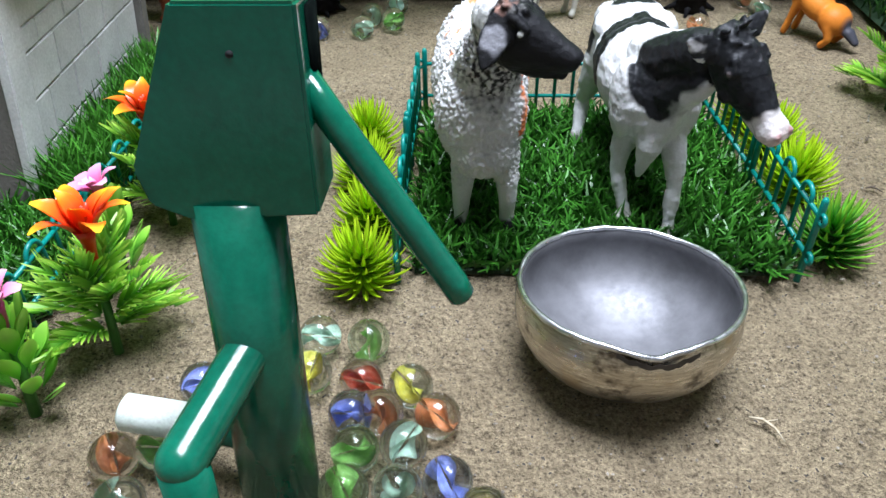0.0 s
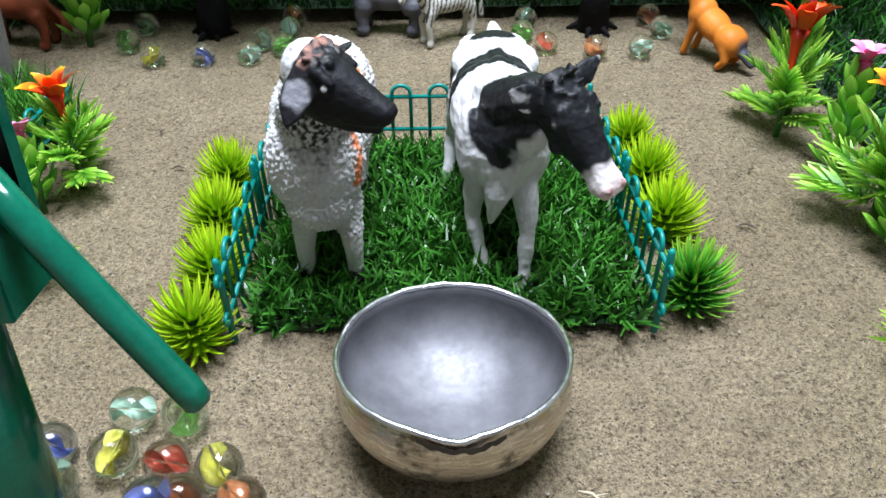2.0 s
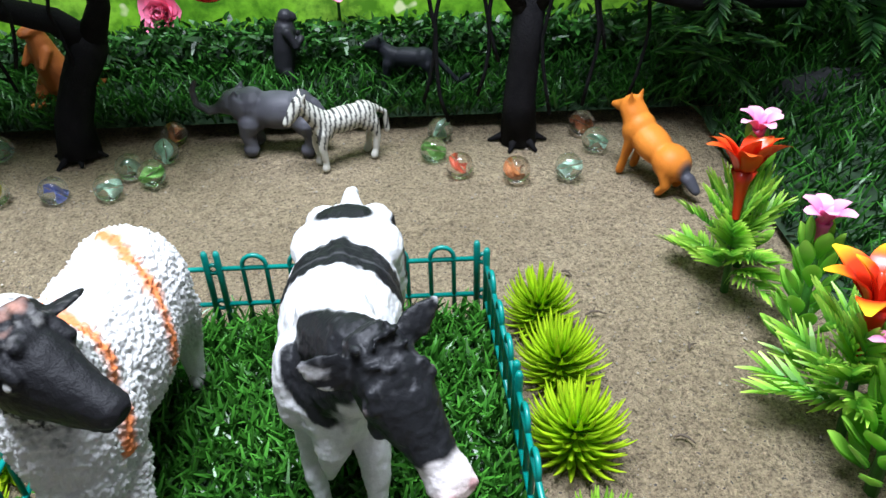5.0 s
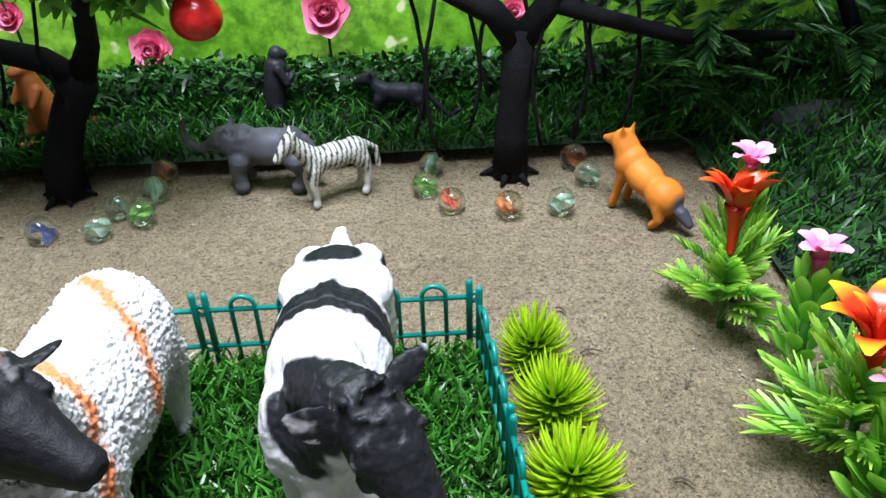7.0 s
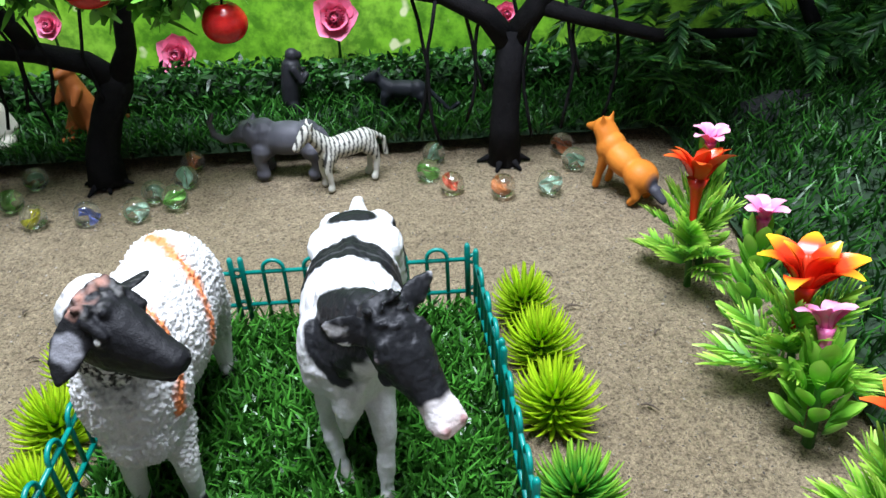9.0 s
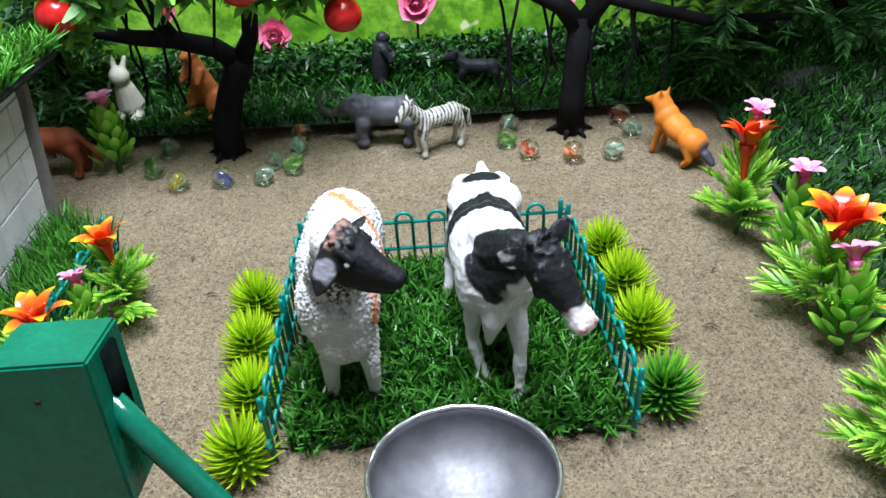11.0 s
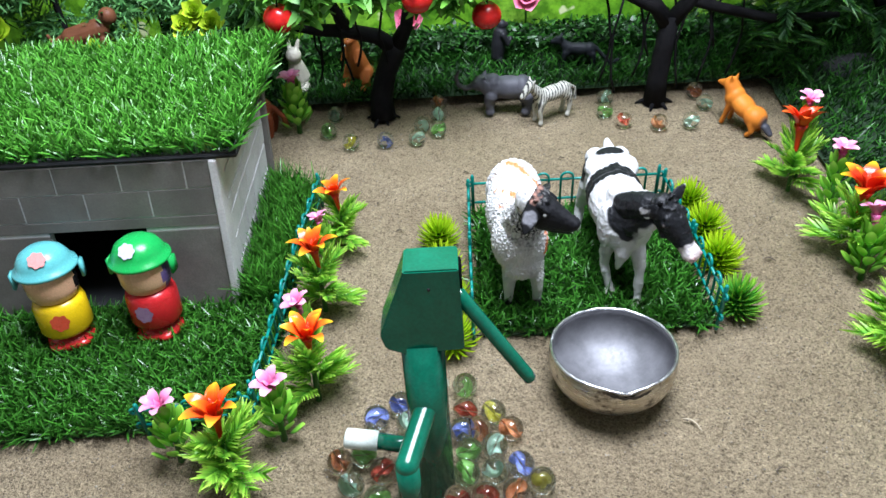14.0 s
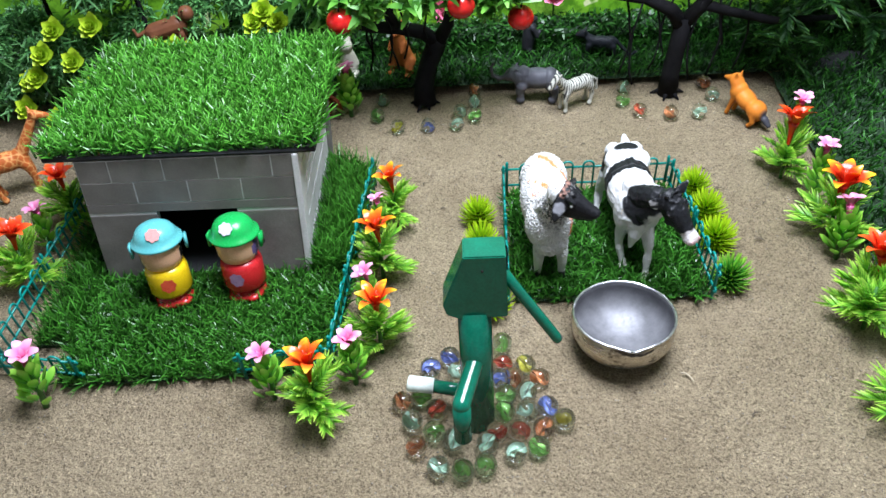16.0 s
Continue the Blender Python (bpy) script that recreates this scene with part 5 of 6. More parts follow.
def build_far_toys():
    # zebra
    bm = bmesh.new()
    quadruped(bm, 0.056, 0.042, 0.0092, 0.0027, (0.0, 0.029, 0.051), 0.0056, (0.0, 0.010, -0.011), [(0, -0.032, 0.03), (0, -0.033, 0.016)], 0.25)

    def stripes(p):
        s = math.sin((p.y + 0.2 * p.z) * 1750 + 2.0 * noise.noise(p * 60))
        dark = s > 0.4 and p.z > 0.018
        return (0.045, 0.045, 0.045) if dark else (0.5, 0.49, 0.43)
    figure("toy_zebra", bm, stripes, "black and white striped toy zebra on the sand", "toy zebra", 0.001, 3, at=pose(0.119, 0.629, 0, 0, 0, 118) @ Matrix.Scale(0.88, 4))
    # elephant
    bm = bmesh.new()
    quadruped(bm, 0.075, 0.054, 0.0165, 0.0062, (0.0, 0.036, 0.044), 0.0115, (0.0, 0.010, -0.004), [(0, -0.04, 0.03), (0, -0.041, 0.015)], 0.1, 0.012)
    limb(bm, [(0, 0.045, 0.04), (0, 0.058, 0.036), (0, 0.068, 0.042), (0, 0.07, 0.054), (0, 0.066, 0.062)], [0.005, 0.004, 0.0033, 0.0028, 0.0022])
    for sx in (-1, 1):
        ball(bm, (sx * 0.0115, 0.031, 0.043), (0.003, 0.008, 0.0105), (0, 0, sx * 25))
    figure("toy_elephant", bm, plain((0.1, 0.1, 0.115), (0.06, 0.06, 0.07)), "dark grey toy elephant with raised trunk on the sand", "toy elephant", 0.0012, 3, at=pose(0.077, 0.648, 0, 0, 0, 84) @ Matrix.Scale(0.74, 4))
    # fox-coloured dog
    bm = bmesh.new()
    ball(bm, (0, -0.02, 0.0225), (0.0115, 0.015, 0.0125), (20, 0, 0))
    ball(bm, (0, 0.0, 0.03), (0.0108, 0.02, 0.0115), (25, 0, 0))
    ball(bm, (0, 0.014, 0.036), (0.0105, 0.012, 0.013), (20, 0, 0))
    limb(bm, [(0, 0.014, 0.036), (0, 0.02, 0.046), (0, 0.024, 0.050)], [0.0098, 0.0086, 0.0082])
    limb(bm, [(0, 0.024, 0.050), (0, 0.034, 0.0475), (0, 0.041, 0.0462)], [0.0078, 0.0042, 0.0024])
    for sx in (-1, 1):
        limb(bm, [(sx * 0.0035, 0.021, 0.055), (sx * 0.0048, 0.020, 0.0625)], [0.0026, 0.0008])
        limb(bm, [(sx * 0.005, 0.014, 0.03), (sx * 0.006, 0.018, 0.014), (sx * 0.006, 0.021, 0.0028)], [0.0048, 0.003, 0.0032])
        limb(bm, [(sx * 0.006, -0.022, 0.018), (sx * 0.0075, -0.025, 0.009), (sx * 0.0075, -0.02, 0.003)], [0.0058, 0.0035, 0.0034])
    limb(bm, [(0, -0.028, 0.018), (0, -0.037, 0.016), (0, -0.045, 0.010)], [0.003, 0.0045, 0.003])

    def fox(p):
        c = blend((0.5, 0.15, 0.02), (0.6, 0.2, 0.028), 0.5 + noise.noise(p * 60))
        return blend(c, (0.05, 0.05, 0.06), (-0.031 - p.y) / 0.003)
    figure("toy_fox", bm, fox, "orange toy fox with a dark tail on the sand", "toy fox", 0.0009, 14, at=pose(0.297, 0.592, 0, 0, 0, 34) @ Matrix.Diagonal((1.0, 0.76, 0.82, 1)))
    # black ape standing upright and black dog, both on the bank
    bm = bmesh.new()
    limb(bm, [(0, 0, 0.014), (0, 0.002, 0.03), (0, 0.004, 0.045)], [0.0085, 0.0095, 0.009])
    limb(bm, [(0, 0.006, 0.055), (0, 0.011, 0.054)], [0.0065, 0.0042])
    for sx in (-1, 1):
        limb(bm, [(sx * 0.005, 0, 0.012), (sx * 0.006, 0.003, 0.003)], [0.005, 0.0045])
        limb(bm, [(sx * 0.009, 0.004, 0.045), (sx * 0.012, 0.009, 0.034), (sx * 0.007, 0.015, 0.038)], [0.0042, 0.0036, 0.0032])
    figure("toy_gorilla", bm, plain((0.022, 0.022, 0.026)), "black toy gorilla standing upright on the grass bank", "toy gorilla", 0.0011, 3, at=pose(0.072, 0.722, bank_height(0.07, 0.722) + 0.003, 0, 0, -70) @ Matrix.Scale(0.85, 4))
    bm = bmesh.new()
    quadruped(bm, 0.05, 0.033, 0.0085, 0.003, (0.0, 0.024, 0.035), 0.0065, (0, 0.008, -0.002), [(0, -0.03, 0.018), (0, -0.042, 0.006), (0, -0.05, 0.012)], 0.1)
    figure("toy_panther", bm, plain((0.02, 0.022, 0.028)), "black toy big cat on the grass bank", "toy cat", 0.0011, 3, at=pose(0.158, 0.713, bank_height(0.158, 0.713) + 0.003, 0, 0, 78) @ Matrix.Scale(0.85, 4))
    # orange kangaroo on the bank
    bm = bmesh.new()
    limb(bm, [(0, -0.004, 0.014), (0, 0.0, 0.028), (0, 0.003, 0.044)], [0.0095, 0.008, 0.0055])
    limb(bm, [(0, 0.003, 0.05), (0, 0.01, 0.049)], [0.005, 0.003])
    for sx in (-1, 1):
        limb(bm, [(sx * 0.0065, -0.002, 0.016), (sx * 0.008, 0.004, 0.008), (sx * 0.008, 0.0, 0.003), (sx * 0.008, 0.012, 0.0025)], [0.0058, 0.004, 0.003, 0.0025])
        limb(bm, [(sx * 0.005, 0.004, 0.038), (sx * 0.006, 0.010, 0.03)], [0.003, 0.0018])
        limb(bm, [(sx * 0.0025, 0.001, 0.054), (sx * 0.0035, 0, 0.062)], [0.0018, 0.001])
    limb(bm, [(0, -0.01, 0.012), (0, -0.022, 0.005), (0, -0.036, 0.003)], [0.005, 0.0035, 0.0015])
    figure("toy_kangaroo", bm, plain((0.5, 0.15, 0.04)), "reddish orange toy kangaroo on the grass bank", "toy kangaroo", 0.001, 3, at=pose(-0.079, 0.703, bank_height(0, 0.703) + 0.003, 0, 0, 150) @ Matrix.Diagonal((1.45, 1.2, 1.12, 1)))
    # white rabbit
    bm = bmesh.new()
    limb(bm, [(0, 0, 0.010), (0, 0.002, 0.022)], [0.0095, 0.007])
    ball(bm, (0, 0.004, 0.032), 0.0068)
    for sx in (-1, 1):
        limb(bm, [(sx * 0.003, 0.002, 0.037), (sx * 0.0045, -0.001, 0.0435)], [0.0022, 0.0016])
        limb(bm, [(sx * 0.006, 0.004, 0.004), (sx * 0.006, 0.012, 0.003)], [0.004, 0.003])
    figure("toy_rabbit", bm, plain((0.7, 0.66, 0.56), (0.6, 0.55, 0.45)), "cream white toy rabbit sitting before the bank", "toy rabbit", 0.001, 3, at=pose(-0.143, 0.705, bank_height(0, 0.705) + 0.003, 0, 0, 170) @ Matrix.Scale(1.25, 4))
    # brown dog half hidden by the house
    bm = bmesh.new()
    quadruped(bm, 0.06, 0.04, 0.0105, 0.0035, (0, 0.032, 0.042), 0.0075, (0, 0.011, -0.004), [(0, -0.036, 0.022), (0, -0.038, 0.012)], 0.2)
    figure("toy_dog", bm, plain((0.24, 0.06, 0.025)), "reddish brown toy dog beside the house", "toy dog", 0.0012, 3, at=pose(-0.185, 0.632, 0, 0, 0, 80))
    # giraffe
    bm = bmesh.new()
    quadruped(bm, 0.062, 0.062, 0.0125, 0.0036, (0, 0.05, 0.098), 0.0065, (0, 0.013, -0.005), [(0, -0.032, 0.045), (0, -0.033, 0.03)], 0.3, 0.0062)

    def giraffe(p):
        n = noise.voronoi(p * 150)[0]
        return blend((0.6, 0.27, 0.09), (0.4, 0.1, 0.025), ((n[1] - n[0]) - 0.1) / 0.08)
    figure("toy_giraffe", bm, giraffe, "orange-brown patterned toy giraffe beyond the fence", "toy giraffe", 0.0011, 3, at=pose(-0.477, 0.512, 0, 0, 0, -62) @ Matrix.Scale(0.86, 4))
    # monkey on the shrubs
    bm = bmesh.new()
    limb(bm, [(0, -0.018, 0.016), (0, 0.01, 0.022)], [0.011, 0.011])
    ball(bm, (0, 0.022, 0.034), 0.009)
    for sx in (-1, 1):
        for y in (-0.018, 0.012):
            limb(bm, [(sx * 0.008, y, 0.014), (sx * 0.009, y, 0.003)], [0.0045, 0.0035])
    limb(bm, [(0, -0.028, 0.018), (0, -0.038, 0.014), (0, -0.04, 0.022)], [0.003, 0.0025, 0.002])
    figure("toy_monkey", bm, plain((0.16, 0.06, 0.03)), "dark brown toy monkey among the shrubs", "toy monkey", 0.0012, 3, at=pose(-0.322, 0.65, 0.092, 0, 0, -80) @ Matrix.Scale(0.95, 4))


build_cow()
build_sheep()
build_far_toys()


# ---- dolls ----
def build_doll(x, y, turn, body, hat, hair, label):
    """A peg doll with a domed hat: one plain turned shape."""
    bm = bmesh.new()
    lathe(bm, [(0, 0), (0.016, 0), (0.0185, 0.002), (0.0185, 0.006), (0.015, 0.0085), (0.012, 0.012)], 40, 0)
    lathe(bm, [(0.012, 0.011), (0.0185, 0.013), (0.0205, 0.016), (0.0205, 0.036), (0.019, 0.040), (0.0135, 0.042)], 40, 1)
    lathe(bm, [(0.013, 0.040), (0.0175, 0.043), (0.0198, 0.049), (0.0202, 0.058), (0.018, 0.067)], 40, 2)
    lathe(bm, [(0.0185, 0.0655), (0.0236, 0.0648), (0.0245, 0.066), (0.024, 0.0676), (0.0212, 0.0684), (0.0202, 0.073), (0.0165, 0.0785), (0.0105, 0.082), (0, 0.0835)], 40, 3)
    for f in bm.faces:
        c = f.calc_center_median()
        if f.material_index == 2 and (c.y > 0.001 or abs(c.x) > 0.0178):
            f.material_index = 4
    for sx in (-1, 1):
        ball(bm, (sx * 0.0085, -0.006, 0.004), (0.009, 0.013, 0.0042), None, 16, 8)
    for sx in (-1, 1):
        box(bm, sx * 0.0255 - 0.0015, sx * 0.0255 + 0.0015, -0.005, 0.005, 0.054, 0.067, 0.0008)
        for f in bm.faces:
            c = f.calc_center_median()
            if abs(abs(c.x) - 0.0255) < 0.0017 and 0.053 < c.z < 0.068 and abs(c.y) < 0.0052:
                f.material_index = 3
    # flat emblems on hat and front
    for (cz, cy, w, h, tip, slot) in ((0.0778, -0.0205, 0.0065, 0.0058, 50, 5), (0.028, -0.0209, 0.0072, 0.0068, 0, 6)):
        pts = [(w * math.cos(a) * (1 + 0.08 * math.cos(7 * a)), h * math.sin(a) * (1 + 0.08 * math.cos(7 * a))) for a in [2 * math.pi * k / 42 for k in range(42)]]
        vs = []
        for u, v in pts:
            if slot == 6:
                r = 0.0208
                vs.append(bm.verts.new((r * math.sin(u / r), -r * math.cos(u / r), cz + v)))
            else:
                vs.append(bm.verts.new((u, -0.0162 + v * math.cos(radians(tip)), cz + 0.0022 + v * math.sin(radians(tip)))))
        f = bm.faces.new(vs)
        f.material_index = slot
    mats = [plastic("doll_red", (0.5, 0.02, 0.02)), body, plastic("doll_tan", (0.72, 0.42, 0.25)), hat, hair, plastic("emblem_rose", (0.75, 0.3, 0.28)) if body is PLASTICS.get("doll_yellow") else plastic("emblem_grey", (0.55, 0.58, 0.65)),
            plastic("emblem_red", (0.65, 0.08, 0.04)) if body is PLASTICS.get("doll_yellow") else plastic("emblem_violet", (0.35, 0.2, 0.35))]
    ob = new("peg_doll", mesh_of("peg_doll", bm, mats))
    ob.matrix_basis = pose(x, y, 0.006, -9, 0, 0) @ pose(0, 0, 0, 0, 0, turn) @ Matrix.Diagonal((0.88, 0.88, 0.97, 1))
    tagged(ob, label, "doll", "dolls before the house")


build_doll(-0.268, 0.347, 18, plastic("doll_yellow", (0.75, 0.5, 0.01)), plastic("hat_teal", (0.10, 0.40, 0.40)), plastic("hair_black", (0.01, 0.01, 0.01)), "yellow plastic peg doll with a teal domed hat")
build_doll(-0.203, 0.352, -4, plastic("doll_crimson", (0.58, 0.02, 0.025)), plastic("hat_green", (0.01, 0.34, 0.07)), plastic("hair_violet", (0.14, 0.09, 0.25)), "red plastic peg doll with a green domed hat")


# ---- trees and shrubs at the back ----
def leaf_cloud(name, centres, radii, per, size, width, material, seed, flat=0.6):
    rng = np.random.default_rng(seed)
    pts = []
    for c, r in zip(centres, radii):
        d = rng.normal(size=(per, 3))
        d /= np.linalg.norm(d, axis=1)[:, None]
        pts.append(np.array(c) + d * r * rng.random((per, 1)) ** 0.45 * np.array([1, 1, 0.75]))
    p = np.concatenate(pts)
    ups = rng.normal(size=p.shape) * 0.7 + np.array([0, -0.3, -flat + 0.6])
    ups /= np.linalg.norm(ups, axis=1)[:, None]
    return blades(name, p, ups, size, width, 0.5, material, seed + 1, 0.3, 0.4)


def black_tree(name, x, y, limbs, twigs, crown, label, seed, leaf=0.016):
    t = thing(name, label, "tree", "black trees at the back", at=pose(x, y, 0))
    rng = random.Random(seed)
    bm = bmesh.new()
    for pts, radii in limbs:
        tube(bm, pts, radii, 12)
    for k in range(6):
        a = k * 1.05 + rng.uniform(-0.2, 0.2)
        r = rng.uniform(0.013, 0.021)
        tube(bm, [(0, 0, 0.008), (0.5 * r * math.cos(a), 0.5 * r * math.sin(a), 0.004), (r * math.cos(a), r * math.sin(a), 0.0)], [0.006, 0.003, 0.001], 6)
    part("trunk", bm, TREE_BLACK, t)
    for pts in twigs:
        bm = bmesh.new()
        tube(bm, pts, [0.0012] * len(pts), 6)
        part("hanging_twig", bm, TREE_BLACK, t)
    if crown:
        tagged(part("crown", leaf_cloud("crown", [c for c, r in crown], [r for c, r in crown], 130, leaf, leaf * 0.45, LEAF_TREE, seed), None, t), kind="stuff")
    return t


def hang(x, y, z0, z1, sway, seed):
    rng = random.Random(seed)
    pts = []
    for i in range(7):
        u = i / 6
        pts.append((x + sway * math.sin(u * 3.0) + rng.uniform(-0.001, 0.001), y + rng.uniform(-0.001, 0.001), z0 + (z1 - z0) * u))
    return pts


rng_t = random.Random(2)
black_tree("black_tree", -0.052, 0.648,
           [([(0, 0, 0), (0.0, 0.006, 0.022), (0.007, 0.014, 0.045), (0.016, 0.021, 0.063), (0.019, 0.023, 0.07)], [0.0135, 0.0115, 0.0105, 0.0115, 0.010]),
            ([(0.018, 0.022, 0.066), (0.002, 0.018, 0.082), (-0.024, 0.008, 0.094), (-0.05, 0.0, 0.1), (-0.10, 0, 0.112)], [0.009, 0.008, 0.007, 0.006, 0.004]),
            ([(0.018, 0.022, 0.066), (0.031, 0.018, 0.09), (0.037, 0.012, 0.12), (0.045, 0.005, 0.18)], [0.009, 0.0065, 0.006, 0.004]),
            ([(-0.024, 0.008, 0.094), (-0.036, 0.0, 0.125), (-0.05, -0.01, 0.18)], [0.006, 0.005, 0.004])],
           [hang(-0.03 + 0.012 * k * rng_t.uniform(0.6, 1.2) - 0.03, rng_t.uniform(-0.01, 0.01), 0.122, 0.05 + rng_t.uniform(-0.01, 0.02), 0.006 * (-1) ** k, k) for k in range(6)],
           [((0.07, -0.02, 0.16), 0.035), ((0.02, -0.03, 0.165), 0.035), ((-0.04, -0.03, 0.17), 0.035), ((-0.1, -0.02, 0.16), 0.04), ((-0.085, -0.03, 0.125), 0.018), ((0.0, 0.0, 0.2), 0.05), ((0.075, -0.02, 0.135), 0.02), ((0.05, -0.03, 0.145), 0.022), ((0.0, -0.04, 0.15), 0.022), ((-0.05, -0.04, 0.145), 0.022), ((0.095, -0.02, 0.145), 0.02)],
           "black-barked toy apple tree with green leaves on the sand", 11)
black_tree("black_tree", 0.228, 0.648,
           [([(0, 0, 0), (0.0, 0, 0.03), (0.002, 0, 0.06), (0.004, 0, 0.095)], [0.012, 0.010, 0.0095, 0.0095]),
            ([(0.003, 0, 0.085), (-0.012, -0.003, 0.105), (-0.04, -0.006, 0.12), (-0.09, -0.006, 0.13), (-0.14, 0, 0.15)], [0.0085, 0.0075, 0.006, 0.005, 0.003]),
            ([(0.003, 0, 0.085), (0.02, -0.003, 0.11), (0.035, 0, 0.14), (0.04, 0, 0.18)], [0.0085, 0.0075, 0.006, 0.004]),
            ([(0.02, -0.003, 0.11), (0.05, -0.004, 0.10), (0.10, 0.0, 0.085), (0.17, 0.01, 0.08)], [0.006, 0.005, 0.0045, 0.003])],
           [hang(-0.06 + 0.016 * k, rng_t.uniform(-0.012, 0.008), 0.118, 0.02 + rng_t.uniform(0.0, 0.04), 0.008 * (-1) ** k, 20 + k) for k in range(9)],
           [((0.0, 0.0, 0.2), 0.05), ((-0.08, 0, 0.19), 0.045), ((0.07, 0, 0.19), 0.05)],
           "black-barked toy tree with hanging twigs on the sand", 12)


def build_apple(x, y, z, r=0.0138):
    a = thing("toy_apple", "glossy red plastic apple hanging from the tree", "apple", "apples on the tree", at=pose(x, y, z))
    bm = bmesh.new()
    prof = []
    for k in range(17):
        t = math.pi * k / 16
        rad = r * math.sin(t) * (1 + 0.06 * math.cos(t))
        prof.append((rad if 0 < k < 16 else 0, -r * 0.92 * math.cos(t) - (0.18 * r * math.exp(-(rad / (0.25 * r)) ** 2) if k > 8 else -0.08 * r * math.exp(-(rad / (0.25 * r)) ** 2))))
    lathe(bm, prof, 32)
    part("fruit", bm, APPLE, a)
    bm = bmesh.new()
    tube(bm, [(0, 0, r * 0.7), (0.001, 0, r * 1.1), (0.003, 0, r * 1.7)], 0.0008, 6)
    part("stalk", bm, TREE_BLACK, a)
    lf = leaf_mesh("leaf", 0.018, 0.009, LEAF_TREE, -0.5, 0.3)
    for k in range(5):
        part("leaf", lf, None, a, at=pose(0.003, 0, r * 1.5, 0, 0, k * 72) @ pose(0, 0, 0, rng_t.uniform(-40, 30), 0, 0))


for ax, ay, az in ((-0.126, 0.592, 0.138), (0.056, 0.626, 0.115), (-0.005, 0.593, 0.148)):
    build_apple(ax, ay, az)


def build_peony(x, y, z, r):
    f = thing("pink_rose", "large pink plastic rose before the lawn backdrop", "flower", "pink roses at the back", at=pose(x, y, z))
    bm = bmesh.new()
    tube(bm, [(0, 0.004, -z + 0.02), (0, 0.002, -z * 0.5), (0, 0, 0)], 0.0012, 6)
    part("stem", bm, STEM, f)
    pm = leaf_mesh("petal", r, r * 1.0, PEONY, 0.9, 0.5, 0.0004, 6, 0.75)
    for k in range(22):
        tier = k // 6
        part("petal", pm, None, f, at=pose(0, 0, 0, 70, 0, 0) @ pose(0, 0, 0.001 * tier, 0, 0, k * 137.5) @ pose(0, 0, 0, 5 + 22 * tier, 0, 0) @ Matrix.Scale(1 - 0.16 * tier, 4))


for px, py, pz, pr in ((-0.025, 0.785, 0.045, 0.021), (0.108, 0.775, 0.072, 0.023), (0.245, 0.78, 0.066, 0.012), (-0.12, 0.785, 0.075, 0.014)):
    build_peony(px, py, pz, pr)


def build_fern_tree():
    t = thing("fern_shrub", "dark green fern-leaved plastic shrub, upper fronds added to shade the slope", "shrub", at=pose(0.43, 0.70, 0))
    rng = random.Random(44)
    bm = bmesh.new()
    tube(bm, [(0.05, 0.02, 0.0), (0.04, 0.01, 0.06), (0.0, 0.0, 0.12)], [0.008, 0.006, 0.004], 8)
    part("trunk", bm, TREE_BLACK, t)
    dark = leafy("fern_dark", [(0, (0.008, 0.04, 0.009)), (0.6, (0.02, 0.1, 0.016)), (1, (0.075, 0.22, 0.025))], 0.55, 0.4, 0.2)
    meshes = [frond_mesh(0.042, 400 + k, dark, 19, 0.27, 0.0019) for k in range(3)]
    for i in range(190):
        a = rng.uniform(0, 360)
        part("frond", meshes[i % 3], None, t, at=pose(rng.uniform(-0.13, 0.2), rng.uniform(-0.05, 0.05), rng.uniform(0.045, 0.14), rng.uniform(-45, 10), rng.uniform(-20, 20), a))
    # Unseen canopy above the shrub, added to keep lamp light off the slope.
    for i in range(330):
        x = rng.uniform(-0.12, 0.28)
        part("frond", meshes[i % 3], None, t, at=pose(x, rng.uniform(-0.12 - 0.5 * max(0.0, min(x, 0.3)), 0.06), rng.uniform(0.13, 0.22), rng.uniform(-40, 10), rng.uniform(-20, 20), rng.uniform(0, 360)))
    rock = thing("dark_rock", "dark grey rounded stone half hidden under ferns", "rock", at=pose(0.43, 0.655, 0.014))
    bm = bmesh.new()
    for v in ball(bm, (0, 0, 0.006), (0.035, 0.02, 0.018), None, 24, 14):
        v.co += v.co.normalized() * 0.004 * noise.noise(v.co * 60)
    part("stone", bm, surface("dark_stone", (0.014, 0.014, 0.016), (0.03, 0.03, 0.034), rough=0.9), rock)


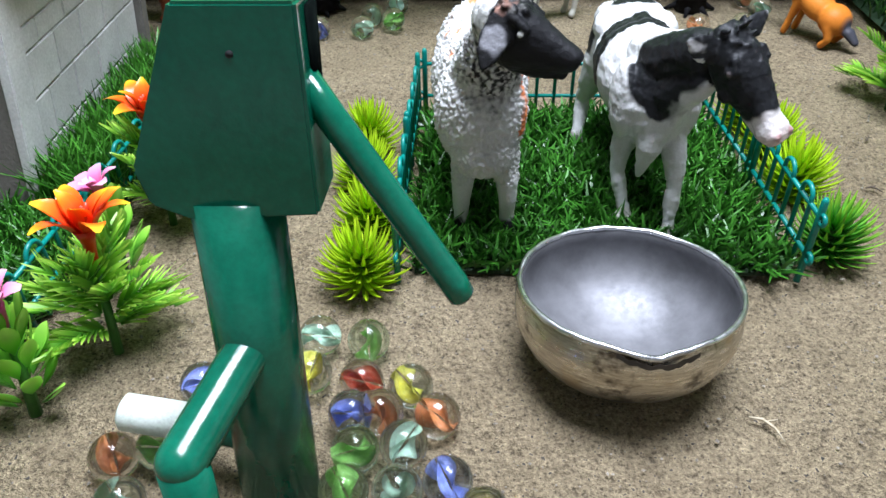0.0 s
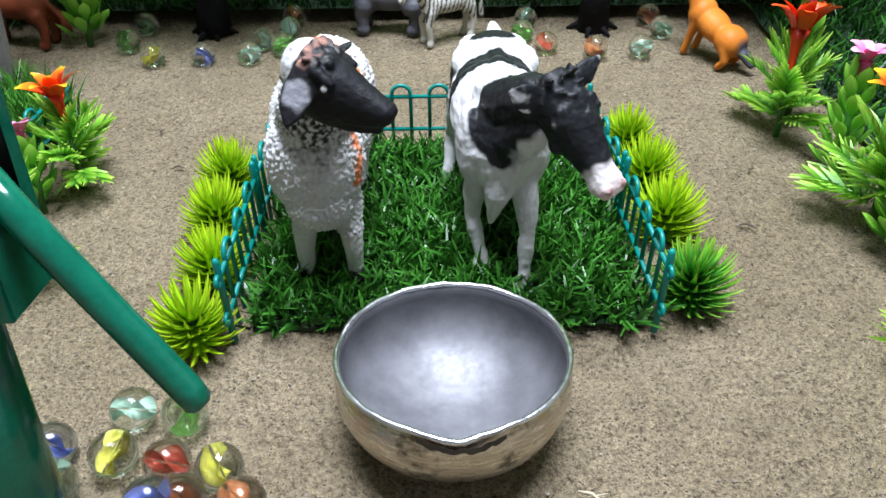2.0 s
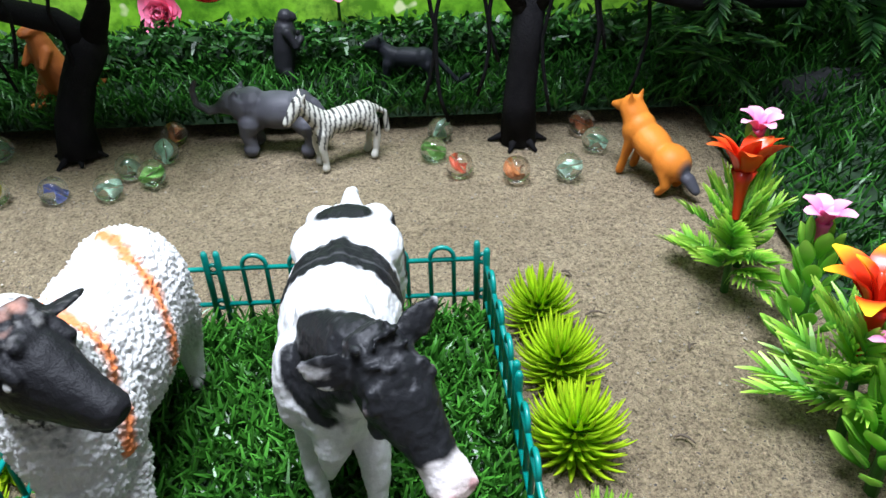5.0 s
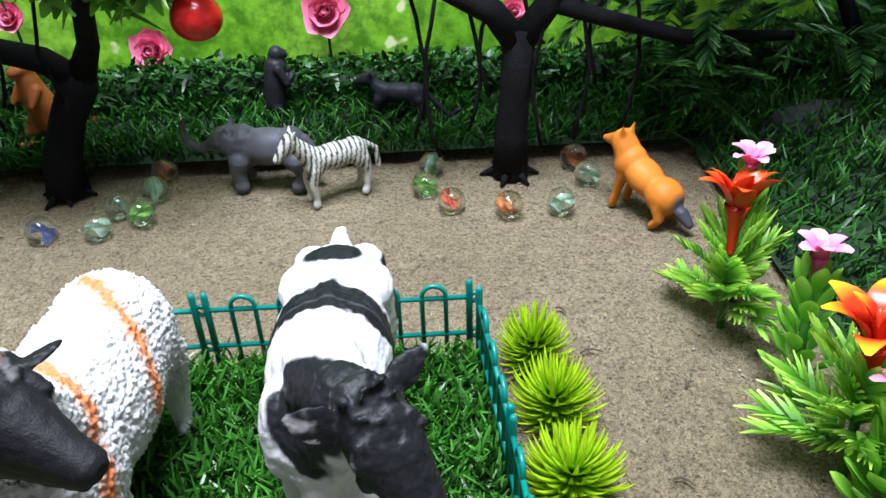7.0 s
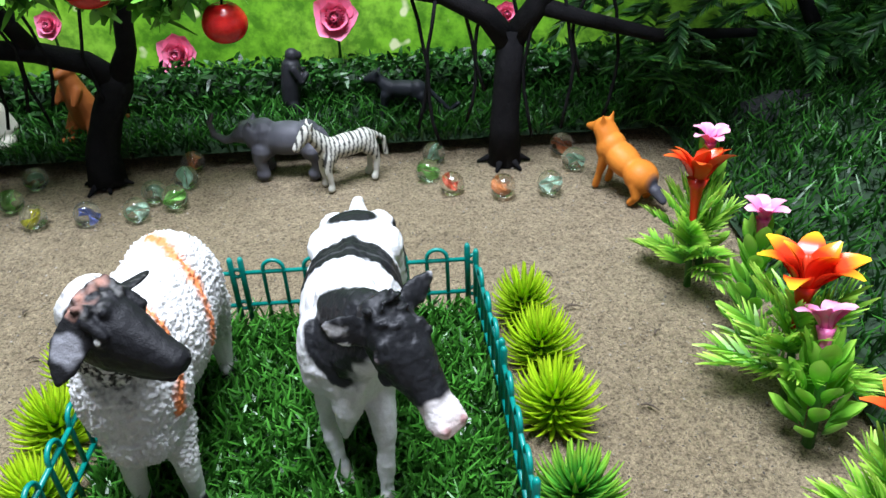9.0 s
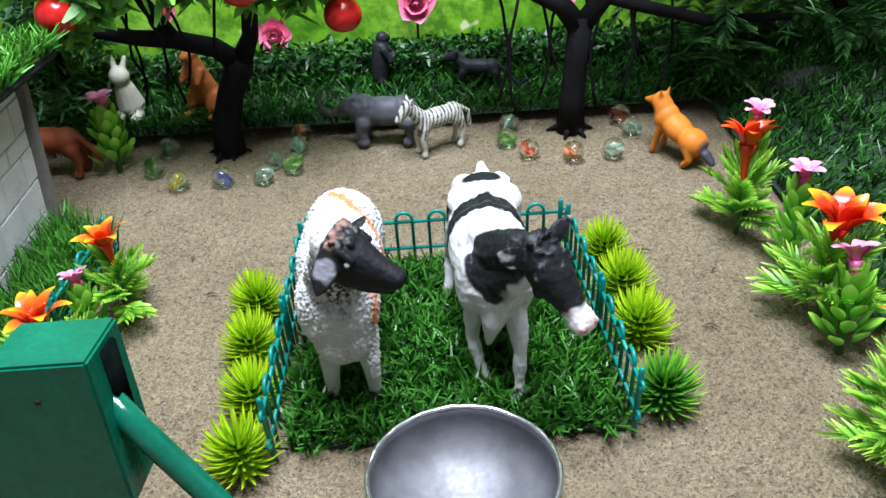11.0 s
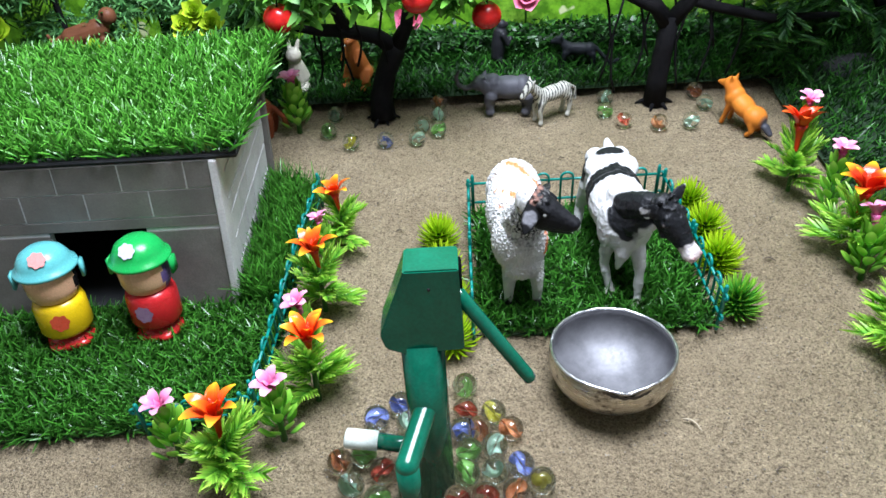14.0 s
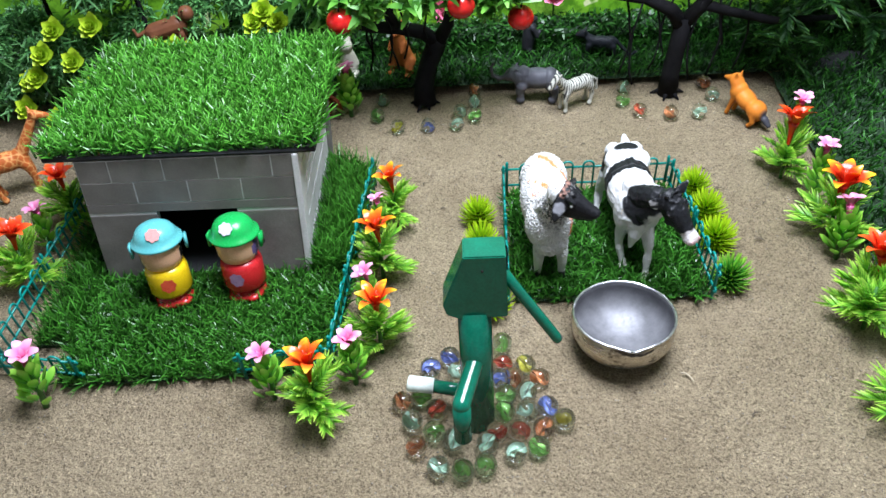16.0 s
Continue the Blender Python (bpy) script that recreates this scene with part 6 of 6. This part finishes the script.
def build_conifers():
    rng = random.Random(77)
    for k, (x, y, h, w) in enumerate(((-0.47, 0.69, 0.17, 0.07), (-0.37, 0.70, 0.18, 0.08), (-0.27, 0.70, 0.15, 0.06), (-0.19, 0.705, 0.16, 0.06), (-0.57, 0.66, 0.18, 0.08))):
        t = thing("conifer_shrub", "dark green feathery plastic conifer shrub", "shrub", "conifer shrubs behind the house", at=pose(x, y, 0))
        bm = bmesh.new()
        tube(bm, [(0, 0, 0), (0, 0, h)], [0.005, 0.002], 8)
        part("trunk", bm, TREE_BLACK, t)
        cs = [((rng.uniform(-w, w) * 0.7, rng.uniform(-w, w) * 0.5, rng.uniform(0.02, h)), rng.uniform(0.02, 0.035)) for _ in range(16)]
        tagged(part("crown", leaf_cloud("crown", [c for c, r in cs], [r for c, r in cs], 330, 0.012, 0.0024, CONIFER, 500 + k), None, t), kind="stuff")
    petal = leaf_mesh("leaf", 0.0135, 0.0105, ROSETTE, 0.7, 0.4, 0.0003, 5, 0.8)
    spots = ((-0.445, 0.645, 0.115), (-0.46, 0.63, 0.095), (-0.475, 0.625, 0.07), (-0.43, 0.63, 0.085), (-0.49, 0.635, 0.06), (-0.415, 0.615, 0.06), (-0.50, 0.62, 0.035), (-0.46, 0.60, 0.03), (-0.425, 0.595, 0.03),
             (-0.214, 0.645, 0.125), (-0.225, 0.64, 0.115), (-0.20, 0.64, 0.115), (-0.31, 0.62, 0.10), (-0.295, 0.615, 0.095), (-0.33, 0.62, 0.095), (-0.40, 0.64, 0.12))
    for k, (x, y, z) in enumerate(spots):
        r = thing("rosette_plant", "yellow-green plastic rosette among the shrubs", "plant", "rosettes behind the house", at=pose(x, y, z))
        bm = bmesh.new()
        tube(bm, [(0, 0.02, -z), (0, 0.008, -z * 0.4), (0, 0, 0)], 0.0012, 6)
        part("stem", bm, STEM, r)
        for i in range(24):
            part("leaf", petal, None, r, at=pose(0, 0, 0, 50, 0, 0) @ pose(0, 0, 0.0004 * i, 0, 0, i * 137.5) @ pose(0, 0, 0, 2 + 2.9 * i, 0, 0) @ Matrix.Scale(1.3 - 0.04 * i, 4))


build_fern_tree()
build_conifers()
plant_out(pink_plant(600, 0.05, 40), [(-0.137, 0.637, 0, 1.2)], "leafy green plant with a pink flower by the bank", "plants by the bank")


# ---- litter on the sand ----
def build_twig(x, y, turn, size, material, label):
    t = thing("twig", label, "twig", "bits of litter on the sand", at=pose(x, y, 0.0012, 0, 0, turn))
    bm = bmesh.new()
    tube(bm, [(-size, 0, 0), (-size * 0.4, size * 0.25, 0.0006), (size * 0.3, size * 0.15, 0.0004), (size, -size * 0.3, 0)], [0.0004, 0.0006, 0.0005, 0.0002], 6)
    part("stalk", bm, material, t)
    bm = bmesh.new()
    tube(bm, [(-size * 0.2, size * 0.25, 0.0004), (size * 0.2, size * 0.7, 0.0008)], [0.0004, 0.0002], 6)
    part("side_shoot", bm, material, t)


STRAW = surface("dry_straw", (0.4, 0.33, 0.22), (0.55, 0.47, 0.34), rough=0.8)
HUSK = surface("dark_husk", (0.06, 0.045, 0.03), (0.12, 0.09, 0.06), rough=0.8)
build_twig(0.162, 0.250, -40, 0.007, STRAW, "small pale curled straw lying on the sand")
for tx, ty, ta, ts in ((0.243, 0.474, 10, 0.005), (0.262, 0.40, -20, 0.004), (0.225, 0.43, 60, 0.003), (0.205, 0.215, 30, 0.004), (-0.03, 0.46, 15, 0.003), (0.235, 0.505, -35, 0.003), (0.28, 0.45, 50, 0.003), (-0.05, 0.5, 80, 0.002), (0.12, 0.555, 20, 0.003), (0.03, 0.54, -15, 0.003)):
    build_twig(tx, ty, ta, ts, HUSK, "small dark husk lying on the sand")
